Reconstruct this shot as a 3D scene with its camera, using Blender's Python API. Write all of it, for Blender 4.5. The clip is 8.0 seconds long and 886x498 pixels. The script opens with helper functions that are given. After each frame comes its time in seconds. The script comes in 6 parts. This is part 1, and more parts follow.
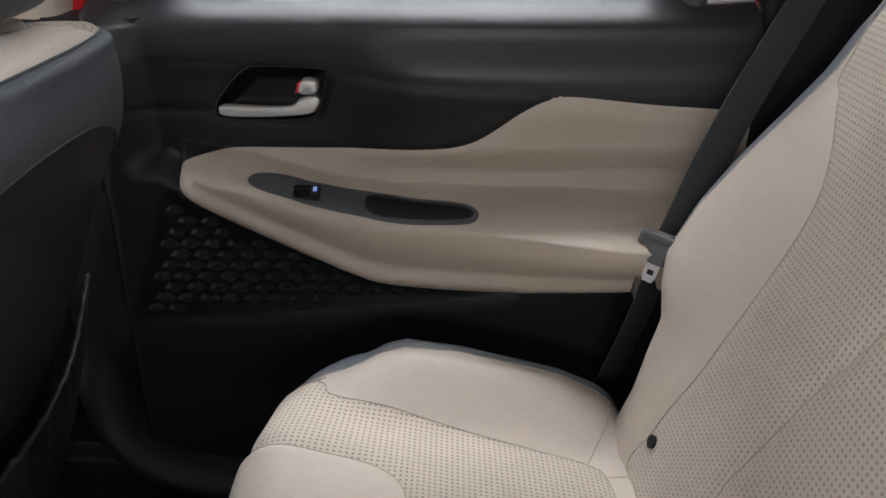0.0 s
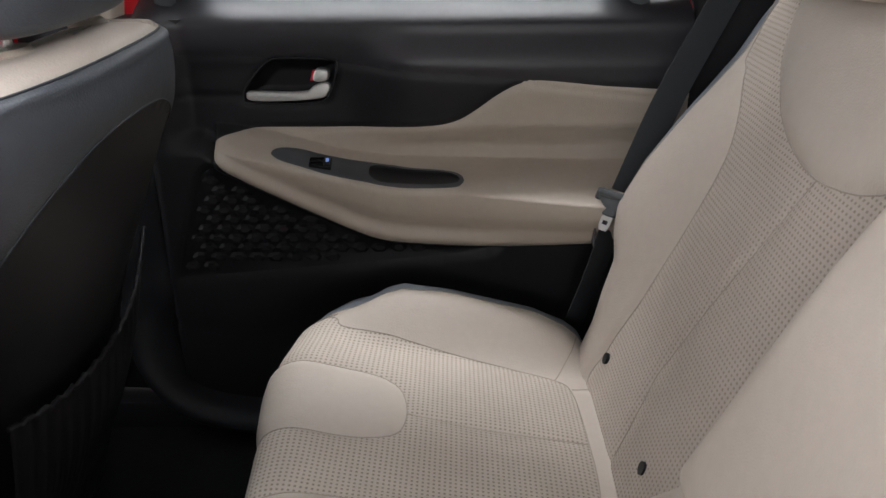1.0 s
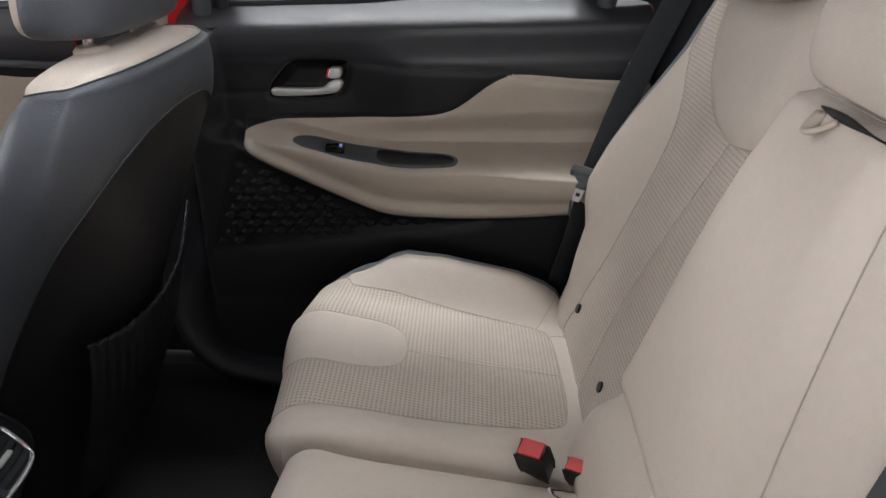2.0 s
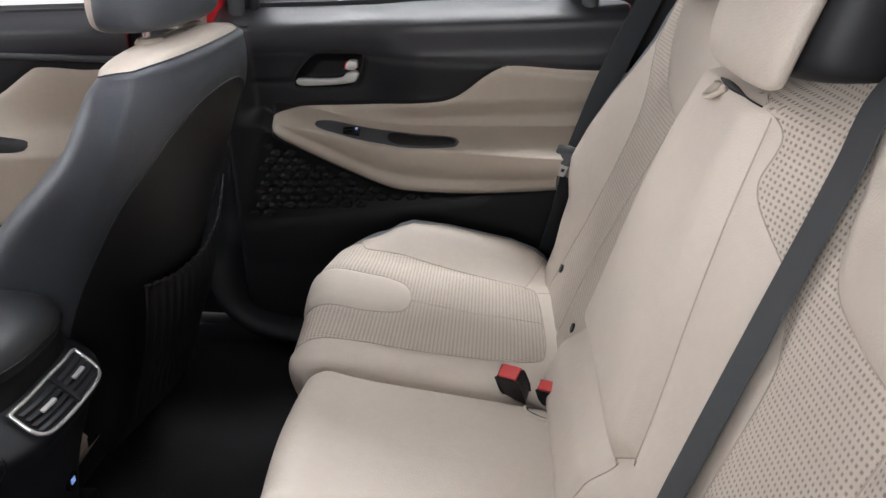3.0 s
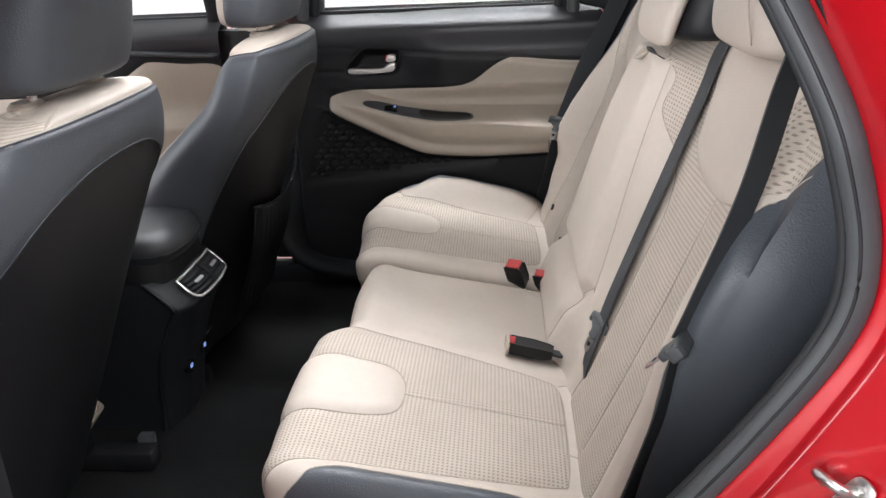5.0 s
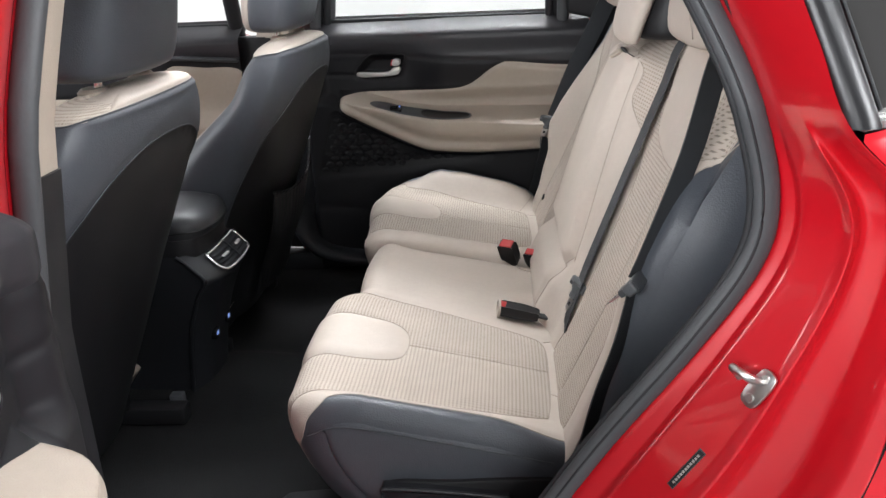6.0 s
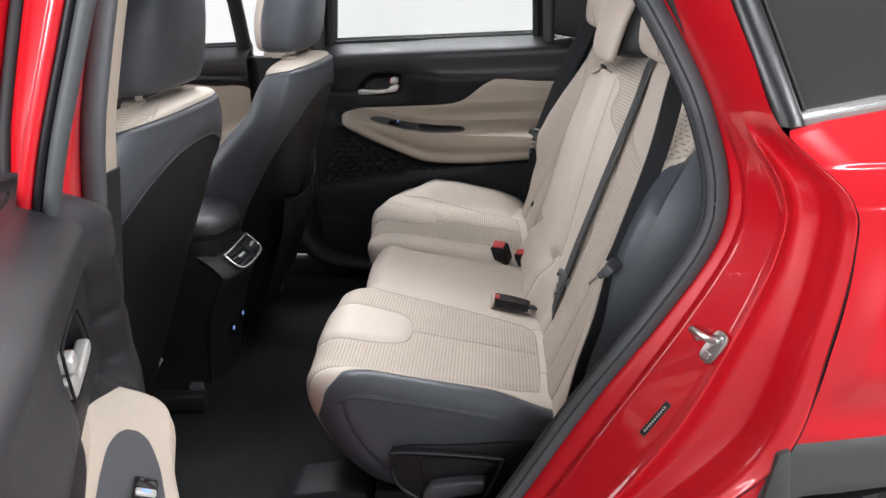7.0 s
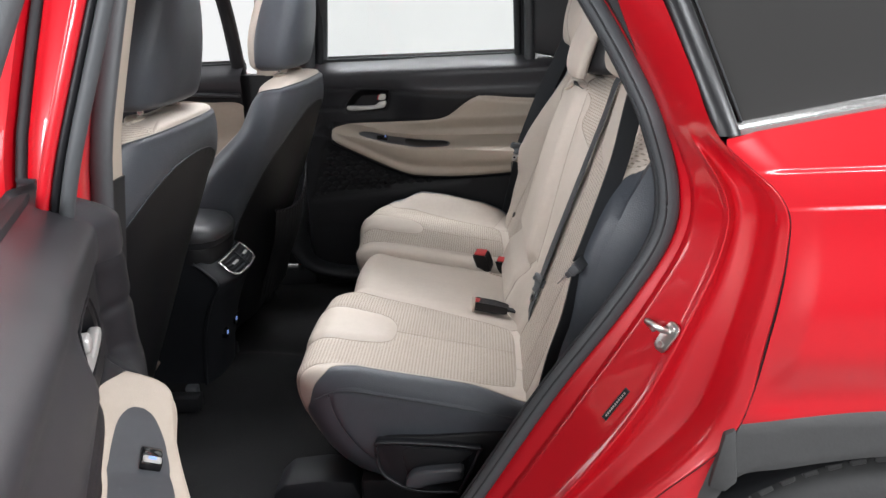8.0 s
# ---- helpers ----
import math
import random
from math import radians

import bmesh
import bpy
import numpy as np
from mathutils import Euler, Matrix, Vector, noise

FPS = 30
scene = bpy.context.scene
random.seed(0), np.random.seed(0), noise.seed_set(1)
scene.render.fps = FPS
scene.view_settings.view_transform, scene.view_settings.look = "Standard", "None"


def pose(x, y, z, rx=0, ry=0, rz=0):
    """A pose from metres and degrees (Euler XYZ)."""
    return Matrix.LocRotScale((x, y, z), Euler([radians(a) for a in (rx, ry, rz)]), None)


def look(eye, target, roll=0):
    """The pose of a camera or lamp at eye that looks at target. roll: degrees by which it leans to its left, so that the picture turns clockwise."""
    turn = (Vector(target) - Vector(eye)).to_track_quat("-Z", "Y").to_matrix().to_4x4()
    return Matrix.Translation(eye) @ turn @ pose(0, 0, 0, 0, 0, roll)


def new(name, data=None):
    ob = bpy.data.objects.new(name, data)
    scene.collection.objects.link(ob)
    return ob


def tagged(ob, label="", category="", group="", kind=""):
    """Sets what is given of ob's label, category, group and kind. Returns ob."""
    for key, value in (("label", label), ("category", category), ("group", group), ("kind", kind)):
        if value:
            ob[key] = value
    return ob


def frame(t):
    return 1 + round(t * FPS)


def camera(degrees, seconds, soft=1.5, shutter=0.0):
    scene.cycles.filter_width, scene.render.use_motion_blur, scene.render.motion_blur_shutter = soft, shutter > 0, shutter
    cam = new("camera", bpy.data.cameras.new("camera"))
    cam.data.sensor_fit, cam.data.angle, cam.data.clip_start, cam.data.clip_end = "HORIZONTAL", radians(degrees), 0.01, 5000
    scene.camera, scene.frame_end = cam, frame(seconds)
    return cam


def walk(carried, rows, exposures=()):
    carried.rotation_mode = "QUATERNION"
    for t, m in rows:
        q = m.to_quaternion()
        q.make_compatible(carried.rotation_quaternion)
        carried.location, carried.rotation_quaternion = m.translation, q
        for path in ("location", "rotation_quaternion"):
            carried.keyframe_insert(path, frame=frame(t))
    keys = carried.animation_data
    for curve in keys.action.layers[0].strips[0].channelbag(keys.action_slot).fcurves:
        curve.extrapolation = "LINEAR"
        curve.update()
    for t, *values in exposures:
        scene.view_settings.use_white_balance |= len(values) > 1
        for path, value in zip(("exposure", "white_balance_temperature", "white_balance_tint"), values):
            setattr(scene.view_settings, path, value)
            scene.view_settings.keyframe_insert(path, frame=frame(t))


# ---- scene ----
cam = camera(56.3, 8.0)
PATH = [
    (0, (0.066, -0.27, 1.375), (0.03, 1.543, 0.533), 0.0),
    (0.5, (0.075, -0.378, 1.381), (0.039, 1.444, 0.557), -0.3),
    (1, (0.084, -0.495, 1.386), (0.046, 1.334, 0.577), -0.7),
    (1.5, (0.098, -0.607, 1.391), (0.044, 1.23, 0.601), -1.2),
    (3, (0.177, -0.923, 1.411), (0.035, 0.92, 0.648), -2.2),
    (3.5, (0.186, -1.047, 1.411), (0.03, 0.8, 0.658), -2.4),
    (4, (0.174, -1.19, 1.421), (0.013, 0.661, 0.682), -2.6),
    (4.5, (0.168, -1.33, 1.427), (0.017, 0.527, 0.699), -2.7),
    (5.8, (0.184, -1.628, 1.424), (0.032, 0.244, 0.736), -2.6),
    (6, (0.188, -1.665, 1.424), (0.033, 0.209, 0.743), -2.6),
    (6.5, (0.18, -1.757, 1.427), (0.034, 0.126, 0.769), -2.6),
    (7, (0.182, -1.836, 1.436), (0.051, 0.055, 0.8), -2.7),
    (7.5, (0.198, -1.894, 1.439), (0.082, 0.005, 0.824), -2.7),
    (8, (0.209, -1.94, 1.445), (0.097, -0.035, 0.847), -2.7),
]
walk(cam, [(t, look(eye, target, roll)) for t, eye, target, roll in PATH],
     exposures=[(0, -0.32, 6300, 10), (0.5, -0.42, 6300, 10), (1.5, -0.48, 6300, 10), (3.0, -0.12, 6300, 10), (3.5, 0.0, 6300, 10), (4.5, 0.08, 6300, 10), (6, -0.05, 6300, 10), (6.5, -0.12, 6300, 10), (8, -0.24, 6300, 10)])

# x runs to the rear of the car, y to its right side, z up from the ground; y = 0 is the car's middle.

# ---------------------------------------------------------------- light
world = bpy.data.worlds.new("studio")
scene.world = world
world.use_nodes = True
world.node_tree.nodes["Background"].inputs[0].default_value = (0.9, 0.95, 1.0, 1)
world.node_tree.nodes["Background"].inputs[1].default_value = 0.15


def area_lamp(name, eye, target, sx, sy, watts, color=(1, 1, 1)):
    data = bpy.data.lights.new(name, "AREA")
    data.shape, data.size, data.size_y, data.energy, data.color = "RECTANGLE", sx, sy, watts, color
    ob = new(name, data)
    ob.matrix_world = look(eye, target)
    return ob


# unseen fill lamps added round the car, placed and tuned for brightness
area_lamp("fill_top", (-0.1, 0.0, 4.05), (-0.1, 0.0, 1.0), 2.4, 1.0, 40, (0.97, 0.98, 1.0))
area_lamp("fill_far", (0.1, 2.0, 4.1), (0.1, 0.5, 0.85), 2.4, 0.6, 200)
area_lamp("fill_front_low", (-3.0, 0.0, 1.9), (0.3, 0.1, 1.0), 2.0, 0.8, 34)
area_lamp("fill_front_high", (-2.4, 0.1, 3.6), (0.3, 0.1, 1.0), 2.0, 0.8, 22)
area_lamp("fill_left", (-1.5, -3.8, 1.9), (0.4, -0.8, 1.0), 1.6, 1.0, 165, (0.98, 0.99, 1.0))
area_lamp("fill_rear", (2.6, -2.6, 3.9), (0.9, -0.9, 1.0), 1.6, 1.2, 165, (0.98, 0.99, 1.0))
area_lamp("fill_aft", (4.2, -2.2, 2.6), (-0.2, -1.2, 1.0), 1.2, 1.2, 200)
area_lamp("fill_aisle", (0.4, -4.2, 1.7), (0.4, -0.8, 1.0), 1.6, 1.0, 46)


# ---------------------------------------------------------------- materials
def principled(name, color, rough=0.5, metal=0.0, **more):
    m = bpy.data.materials.new(name)
    m.use_nodes = True
    b = m.node_tree.nodes["Principled BSDF"]
    b.inputs["Base Color"].default_value = (*color, 1)
    b.inputs["Roughness"].default_value = rough
    b.inputs["Metallic"].default_value = metal
    for key, value in more.items():
        b.inputs[key.replace("_", " ")].default_value = value
    return m, m.node_tree, b


def link(t, a, b):
    t.links.new(a, b)


def noise_node(t, scale, detail=3.0, coord="Object"):
    c = t.nodes.new("ShaderNodeTexCoord")
    n = t.nodes.new("ShaderNodeTexNoise")
    n.inputs["Scale"].default_value, n.inputs["Detail"].default_value = scale, detail
    link(t, c.outputs[coord], n.inputs["Vector"])
    return n


def vary(t, b, color, amount, scale, scale_fine=90.0):
    """Colour that drifts at two scales round the base colour."""
    big, fine = noise_node(t, scale), noise_node(t, scale_fine, 2.0)
    add = t.nodes.new("ShaderNodeMath")
    add.operation = "MULTIPLY_ADD"
    add.inputs[1].default_value = 0.4
    link(t, fine.outputs["Fac"], add.inputs[0])
    link(t, big.outputs["Fac"], add.inputs[2])
    ramp = t.nodes.new("ShaderNodeMapRange")
    ramp.inputs["From Min"].default_value, ramp.inputs["From Max"].default_value = 0.45, 0.95
    ramp.inputs["To Min"].default_value, ramp.inputs["To Max"].default_value = 1 - amount, 1 + amount
    link(t, add.outputs[0], ramp.inputs["Value"])
    hsv = t.nodes.new("ShaderNodeHueSaturation")
    hsv.inputs["Color"].default_value = (*color, 1)
    link(t, ramp.outputs[0], hsv.inputs["Value"])
    link(t, hsv.outputs[0], b.inputs["Base Color"])
    return hsv


def bump(t, b, height, strength, distance):
    n = t.nodes.new("ShaderNodeBump")
    n.inputs["Strength"].default_value, n.inputs["Distance"].default_value = strength, distance
    link(t, height, n.inputs["Height"])
    link(t, n.outputs[0], b.inputs["Normal"])
    return n


def leather(name, color, rough=0.5, grain=420.0, depth=0.0005, amount=0.06):
    m, t, b = principled(name, color, rough)
    vary(t, b, color, amount, 5.0)
    v = t.nodes.new("ShaderNodeTexVoronoi")
    v.inputs["Scale"].default_value = grain
    c = t.nodes.new("ShaderNodeTexCoord")
    link(t, c.outputs["Object"], v.inputs["Vector"])
    w = noise_node(t, 14.0, 3.0)
    s = t.nodes.new("ShaderNodeMath")
    s.operation = "MULTIPLY_ADD"
    s.inputs[1].default_value = 4.0
    link(t, w.outputs["Fac"], s.inputs[0])
    link(t, v.outputs["Distance"], s.inputs[2])
    bump(t, b, s.outputs[0], 0.5, depth)
    return m


def woven(name, color, dark, pitch_u, pitch_v, fill=0.42):
    """Cloth with rows of small open holes, laid out in metres by the UV map."""
    m, t, b = principled(name, color, 0.85)
    uv = t.nodes.new("ShaderNodeUVMap")
    uv.uv_map = "metres"
    sep = t.nodes.new("ShaderNodeSeparateXYZ")
    link(t, uv.outputs[0], sep.inputs[0])

    def waves(socket, pitch):
        a = t.nodes.new("ShaderNodeMath")
        a.operation = "MULTIPLY"
        a.inputs[1].default_value = 2 * math.pi / pitch
        link(t, socket, a.inputs[0])
        c = t.nodes.new("ShaderNodeMath")
        c.operation = "COSINE"
        link(t, a.outputs[0], c.inputs[0])
        d = t.nodes.new("ShaderNodeMapRange")
        d.interpolation_type = "SMOOTHSTEP"
        d.inputs["From Min"].default_value, d.inputs["From Max"].default_value = -0.3, 0.75
        link(t, c.outputs[0], d.inputs["Value"])
        return d.outputs[0]

    hole = t.nodes.new("ShaderNodeMath")
    hole.operation = "MULTIPLY"
    link(t, waves(sep.outputs[0], pitch_u), hole.inputs[0])
    link(t, waves(sep.outputs[1], pitch_v), hole.inputs[1])
    fade = t.nodes.new("ShaderNodeMath")
    fade.operation = "MULTIPLY"
    fade.inputs[1].default_value = fill
    link(t, hole.outputs[0], fade.inputs[0])
    hsv = vary(t, b, color, 0.07, 7.0, 60.0)
    mix = t.nodes.new("ShaderNodeMix")
    mix.data_type = "RGBA"
    mix.inputs["B"].default_value = (*dark, 1)
    for s in mix.inputs:
        if s.name == "A" and s.type == "RGBA":
            link(t, hsv.outputs[0], s)
        if s.name == "B" and s.type == "RGBA":
            s.default_value = (*dark, 1)
    link(t, fade.outputs[0], mix.inputs[0])
    for s in mix.outputs:
        if s.type == "RGBA":
            link(t, s, b.inputs["Base Color"])
    inv = t.nodes.new("ShaderNodeMath")
    inv.operation = "SUBTRACT"
    inv.inputs[0].default_value = 1.0
    link(t, hole.outputs[0], inv.inputs[1])
    bump(t, b, inv.outputs[0], 0.6, 0.0012)
    return m


def plastic(name, color, rough, grain=700.0, depth=0.00025, amount=0.12):
    m, t, b = principled(name, color, rough)
    b.inputs["Specular IOR Level"].default_value = 0.3 if max(color) < 0.03 else 0.5
    vary(t, b, color, amount, 4.0)
    n = noise_node(t, grain, 2.0)
    bump(t, b, n.outputs["Fac"], 0.5, depth)
    return m


BEIGE = (0.50, 0.438, 0.378)
M_BEIGE = leather("beige_leather", BEIGE, 0.55)
M_TRIM = leather("beige_trim_vinyl", (0.42, 0.36, 0.295), 0.45, 520.0)
M_MESH = woven("beige_woven_cloth", (0.48, 0.418, 0.355), (0.15, 0.125, 0.105), 0.0062, 0.0060, 0.70)
M_MESH_FINE = woven("beige_ribbed_cloth", (0.48, 0.418, 0.358), (0.20, 0.165, 0.14), 0.0060, 0.0068, 0.62)
M_GREY = leather("blue_grey_leather", (0.058, 0.064, 0.076), 0.45, 420.0, 0.0005, 0.1)
M_PIPING = leather("pale_blue_grey_piping", (0.15, 0.165, 0.19), 0.5, 420.0, 0.0004, 0.08)
M_SHELL = plastic("charcoal_plastic", (0.012, 0.012, 0.0135), 0.5)
M_DOOR = plastic("black_door_plastic", (0.0105, 0.0105, 0.0125), 0.5)
M_DOORTOP = plastic("soft_black_door_top", (0.026, 0.0255, 0.029), 0.40)
for _m in (M_DOORTOP,):
    _m.node_tree.nodes["Principled BSDF"].inputs["Specular IOR Level"].default_value = 0.42
M_POCKET = plastic("dark_door_pocket", (0.006, 0.006, 0.0075), 0.42)
M_FACET = plastic("black_textured_facets", (0.009, 0.009, 0.0105), 0.62)
M_CONSOLE = plastic("dark_console_plastic", (0.015, 0.016, 0.019), 0.5)
M_LID = leather("black_lid_vinyl", (0.022, 0.023, 0.026), 0.38, 500.0, 0.0004, 0.1)
M_SWITCH = plastic("grey_switch_plate", (0.055, 0.058, 0.065), 0.38)
M_PIANO = principled("gloss_black", (0.008, 0.008, 0.009), 0.08)[0]
M_CARPET = plastic("black_carpet", (0.0045, 0.0045, 0.005), 0.95, 320.0, 0.004, 0.35)
M_WEB = plastic("black_belt_webbing", (0.030, 0.032, 0.035), 0.7, 900.0, 0.0006)
M_WEBGREY = plastic("grey_belt_webbing", (0.038, 0.041, 0.045), 0.7, 900.0, 0.0006)
M_RUBBER = plastic("black_rubber", (0.022, 0.023, 0.025), 0.6)
M_SEAL = plastic("grey_door_seal", (0.055, 0.058, 0.062), 0.55, 300.0, 0.0004)
M_CLAD = plastic("grey_wheel_arch_plastic", (0.050, 0.050, 0.050), 0.6, 260.0, 0.0005)
M_TYRE = plastic("tyre_rubber", (0.030, 0.030, 0.030), 0.7, 120.0, 0.001)
M_STEEL = principled("bare_steel", (0.62, 0.60, 0.58), 0.3, 1.0)[0]
M_PILLAR = plastic("black_pillar_film", (0.014, 0.014, 0.015), 0.28)
M_CHROME = principled("chrome", (0.80, 0.79, 0.77), 0.2, 0.75)[0]
M_SATIN = principled("satin_silver", (0.66, 0.65, 0.63), 0.36, 0.55)[0]
M_BUCKLE = plastic("black_buckle_plastic", (0.014, 0.014, 0.015), 0.35)
M_REDTAB = plastic("red_buckle_button", (0.50, 0.035, 0.035), 0.4)
M_REDMARK = principled("red_lock_mark", (0.6, 0.02, 0.04), 0.4)[0]
M_SEAM = plastic("beige_seam_thread", (0.36, 0.31, 0.26), 0.8)
M_SEAMGREY = plastic("grey_seam_piping", (0.045, 0.05, 0.058), 0.5)
M_LOOP = plastic("grey_latch_plate", (0.075, 0.08, 0.085), 0.42)
M_WHITE = plastic("white_studio_paint", (0.80, 0.79, 0.77), 0.8, 60.0, 0.001, 0.03)
M_DIMWALL = plastic("grey_studio_paint", (0.09, 0.088, 0.086), 0.8, 60.0, 0.001, 0.08)
M_FLOOR = plastic("grey_studio_floor", (0.16, 0.158, 0.155), 0.4, 40.0, 0.001, 0.08)
M_LINER = plastic("light_headliner_cloth", (0.36, 0.34, 0.31), 0.9, 400.0, 0.001)
M_BLUE = principled("blue_lit_icon", (0.2, 0.35, 0.9), 0.4)[0]
_b = M_BLUE.node_tree.nodes["Principled BSDF"]
_b.inputs["Emission Color"].default_value, _b.inputs["Emission Strength"].default_value = (0.35, 0.5, 1.0, 1), 0.45


def car_paint():
    m, t, b = principled("red_car_paint", (0.52, 0.0030, 0.011), 0.38, 0.10, Coat_Weight=1.0, Coat_Roughness=0.04)
    vary(t, b, (0.52, 0.0030, 0.011), 0.05, 3.0, 900.0)
    n = noise_node(t, 55.0, 2.0)
    k = t.nodes.new("ShaderNodeBump")
    k.inputs["Strength"].default_value, k.inputs["Distance"].default_value = 0.12, 0.0004
    link(t, n.outputs["Fac"], k.inputs["Height"])
    link(t, k.outputs[0], b.inputs["Coat Normal"])
    return m


M_RED = car_paint()


def tinted_glass(name, color, rough=0.0):
    m, t, b = principled(name, color, rough, 0.0, IOR=1.5)
    b.inputs["Transmission Weight"].default_value = 1.0
    return m


M_GLASS = tinted_glass("clear_glass", (0.96, 0.98, 0.97))
M_PRIVACY = principled("privacy_glass", (0.036, 0.035, 0.034), 0.03, 0.0, IOR=1.55)[0]


def emitter(name, strength, color=(1, 0.99, 0.965)):
    m = bpy.data.materials.new(name)
    m.use_nodes = True
    t = m.node_tree
    t.nodes.clear()
    e, o = t.nodes.new("ShaderNodeEmission"), t.nodes.new("ShaderNodeOutputMaterial")
    e.inputs[0].default_value, e.inputs[1].default_value = (*color, 1), strength
    link(t, e.outputs[0], o.inputs[0])
    return m


M_TUBE = emitter("lit_tube", 4.0)
# backdrop wall glows by itself, standing in for light on it
M_BACKDROP = emitter("glowing_backdrop", 1.10, (1.0, 0.99, 0.965))


# ---------------------------------------------------------------- building tools
ORIGIN = {}


def thing(name, label, category, at=(0, 0, 0), group="", kind=""):
    """An empty at a thing's base; its parts are given in world places."""
    ob = new(name)
    ob.empty_display_size = 0.05
    ob.location = at
    ORIGIN[name if ob.name == name else ob.name] = Vector(at)
    return tagged(ob, label, category, group, kind)


def base_of(ob):
    return ORIGIN.get(ob.name, Vector((0, 0, 0)))


def make(name, verts, faces, material, parent=None, label="", smooth=True, uvs=None, crease=None):
    """One mesh object from places in the world, under a thing or a part."""
    o = base_of(parent) if parent else Vector((0, 0, 0))
    me = bpy.data.meshes.new(name)
    me.from_pydata((np.asarray(verts, float) - np.array(o)).tolist(), [], [tuple(int(i) for i in f) for f in faces])
    me.validate()
    if smooth:
        me.polygons.foreach_set("use_smooth", [True] * len(me.polygons))
    if uvs is not None:
        layer = me.uv_layers.new(name="metres")
        idx = np.empty(len(me.loops), dtype=np.int32)
        me.loops.foreach_get("vertex_index", idx)
        layer.data.foreach_set("uv", np.asarray(uvs, dtype=np.float32)[idx].ravel())
    me.materials.append(material)
    ob = new(name, me)
    if parent:
        ob.parent = parent
        ORIGIN[ob.name] = o
    if label:
        ob["label"] = label
    if crease is not None:
        me.set_sharp_from_angle(angle=radians(crease))
    return ob


def part(name, bm, material, parent=None, label="", smooth=True, crease=35):
    bmesh.ops.recalc_face_normals(bm, faces=bm.faces)
    o = base_of(parent) if parent else Vector((0, 0, 0))
    bmesh.ops.translate(bm, verts=bm.verts, vec=-o)
    me = bpy.data.meshes.new(name)
    bm.to_mesh(me)
    bm.free()
    if smooth:
        me.polygons.foreach_set("use_smooth", [True] * len(me.polygons))
        me.set_sharp_from_angle(angle=radians(crease))
    me.materials.append(material)
    ob = new(name, me)
    if parent:
        ob.parent = parent
        ORIGIN[ob.name] = o
    if label:
        ob["label"] = label
    return ob


def box(lo, hi, bevel=0.0, segments=2, m=None):
    bm = bmesh.new()
    bmesh.ops.create_cube(bm, size=1)
    size = [h - l for l, h in zip(lo, hi)]
    mid = [(h + l) / 2 for l, h in zip(lo, hi)]
    bmesh.ops.scale(bm, vec=size, verts=bm.verts)
    bmesh.ops.translate(bm, vec=mid, verts=bm.verts)
    if bevel:
        bmesh.ops.bevel(bm, geom=bm.edges[:], offset=min(bevel, 0.49 * min(size)), segments=segments, profile=0.5, affect="EDGES")
    if m is not None:
        bmesh.ops.transform(bm, matrix=m, verts=bm.verts)
    return bm


def join_bm(*bms):
    out = bms[0]
    for b in bms[1:]:
        me = bpy.data.meshes.new("tmp")
        b.to_mesh(me)
        out.from_mesh(me)
        b.free()
        bpy.data.meshes.remove(me)
    return out


def spline(points, n, closed=False):
    """n places along a smooth curve through the points."""
    p = np.asarray(points, float)
    k = len(p)
    seg = k if closed else k - 1
    out = []
    for i in range(n):
        f = i / n * seg if closed else i / (n - 1) * seg
        j = min(int(f), seg - 1)
        w = f - j
        if closed:
            a, b, c, d = p[(j - 1) % k], p[j % k], p[(j + 1) % k], p[(j + 2) % k]
        else:
            b, c = p[j], p[j + 1]
            a = p[j - 1] if j > 0 else 2 * b - c
            d = p[j + 2] if j + 2 < k else 2 * c - b
        out.append(0.5 * (2 * b + (c - a) * w + (2 * a - 5 * b + 4 * c - d) * w * w + (3 * b - a - 3 * c + d) * w ** 3))
    return np.array(out)


def even(curve, n):
    """The same open curve at n even steps of its length."""
    c = np.asarray(curve, float)
    d = np.r_[0, np.cumsum(np.linalg.norm(np.diff(c, axis=0), axis=1))]
    s = np.linspace(0, d[-1], n)
    return np.stack([np.interp(s, d, c[:, k]) for k in range(c.shape[1])], 1)


def tube(path, radius, sides=8, closed=False, flat=1.0, up=(0, 0, 1)):
    """Vertices and faces of a round or flattened bar along a path."""
    p = np.asarray(path, float)
    n = len(p)
    verts, faces = [], []
    for i in range(n):
        a, b = (p[(i - 1) % n], p[(i + 1) % n]) if closed else (p[max(i - 1, 0)], p[min(i + 1, n - 1)])
        t = Vector(b - a).normalized()
        u = Vector(up)
        s = t.cross(u)
        if s.length < 1e-4:
            s = t.cross(Vector((1, 0, 0)))
        s.normalize()
        w = s.cross(t)
        r = radius[i] if hasattr(radius, "__len__") else radius
        for k in range(sides):
            g = 2 * math.pi * k / sides
            verts.append(Vector(p[i]) + s * (r * math.cos(g)) + w * (r * flat * math.sin(g)))
    for i in range(n if closed else n - 1):
        j = (i + 1) % n
        for k in range(sides):
            l = (k + 1) % sides
            faces.append((i * sides + k, i * sides + l, j * sides + l, j * sides + k))
    if not closed:
        faces += [tuple(range(sides))[::-1], tuple((n - 1) * sides + k for k in range(sides))]
    return verts, faces


def loft(rings, caps=True):
    """A closed skin through rings of equal count."""
    n, k = len(rings), len(rings[0])
    verts = [tuple(v) for r in rings for v in r]
    faces = [(i * k + a, i * k + (a + 1) % k, (i + 1) * k + (a + 1) % k, (i + 1) * k + a) for i in range(n - 1) for a in range(k)]
    if caps:
        faces += [tuple(range(k))[::-1], tuple((n - 1) * k + a for a in range(k))]
    return verts, faces


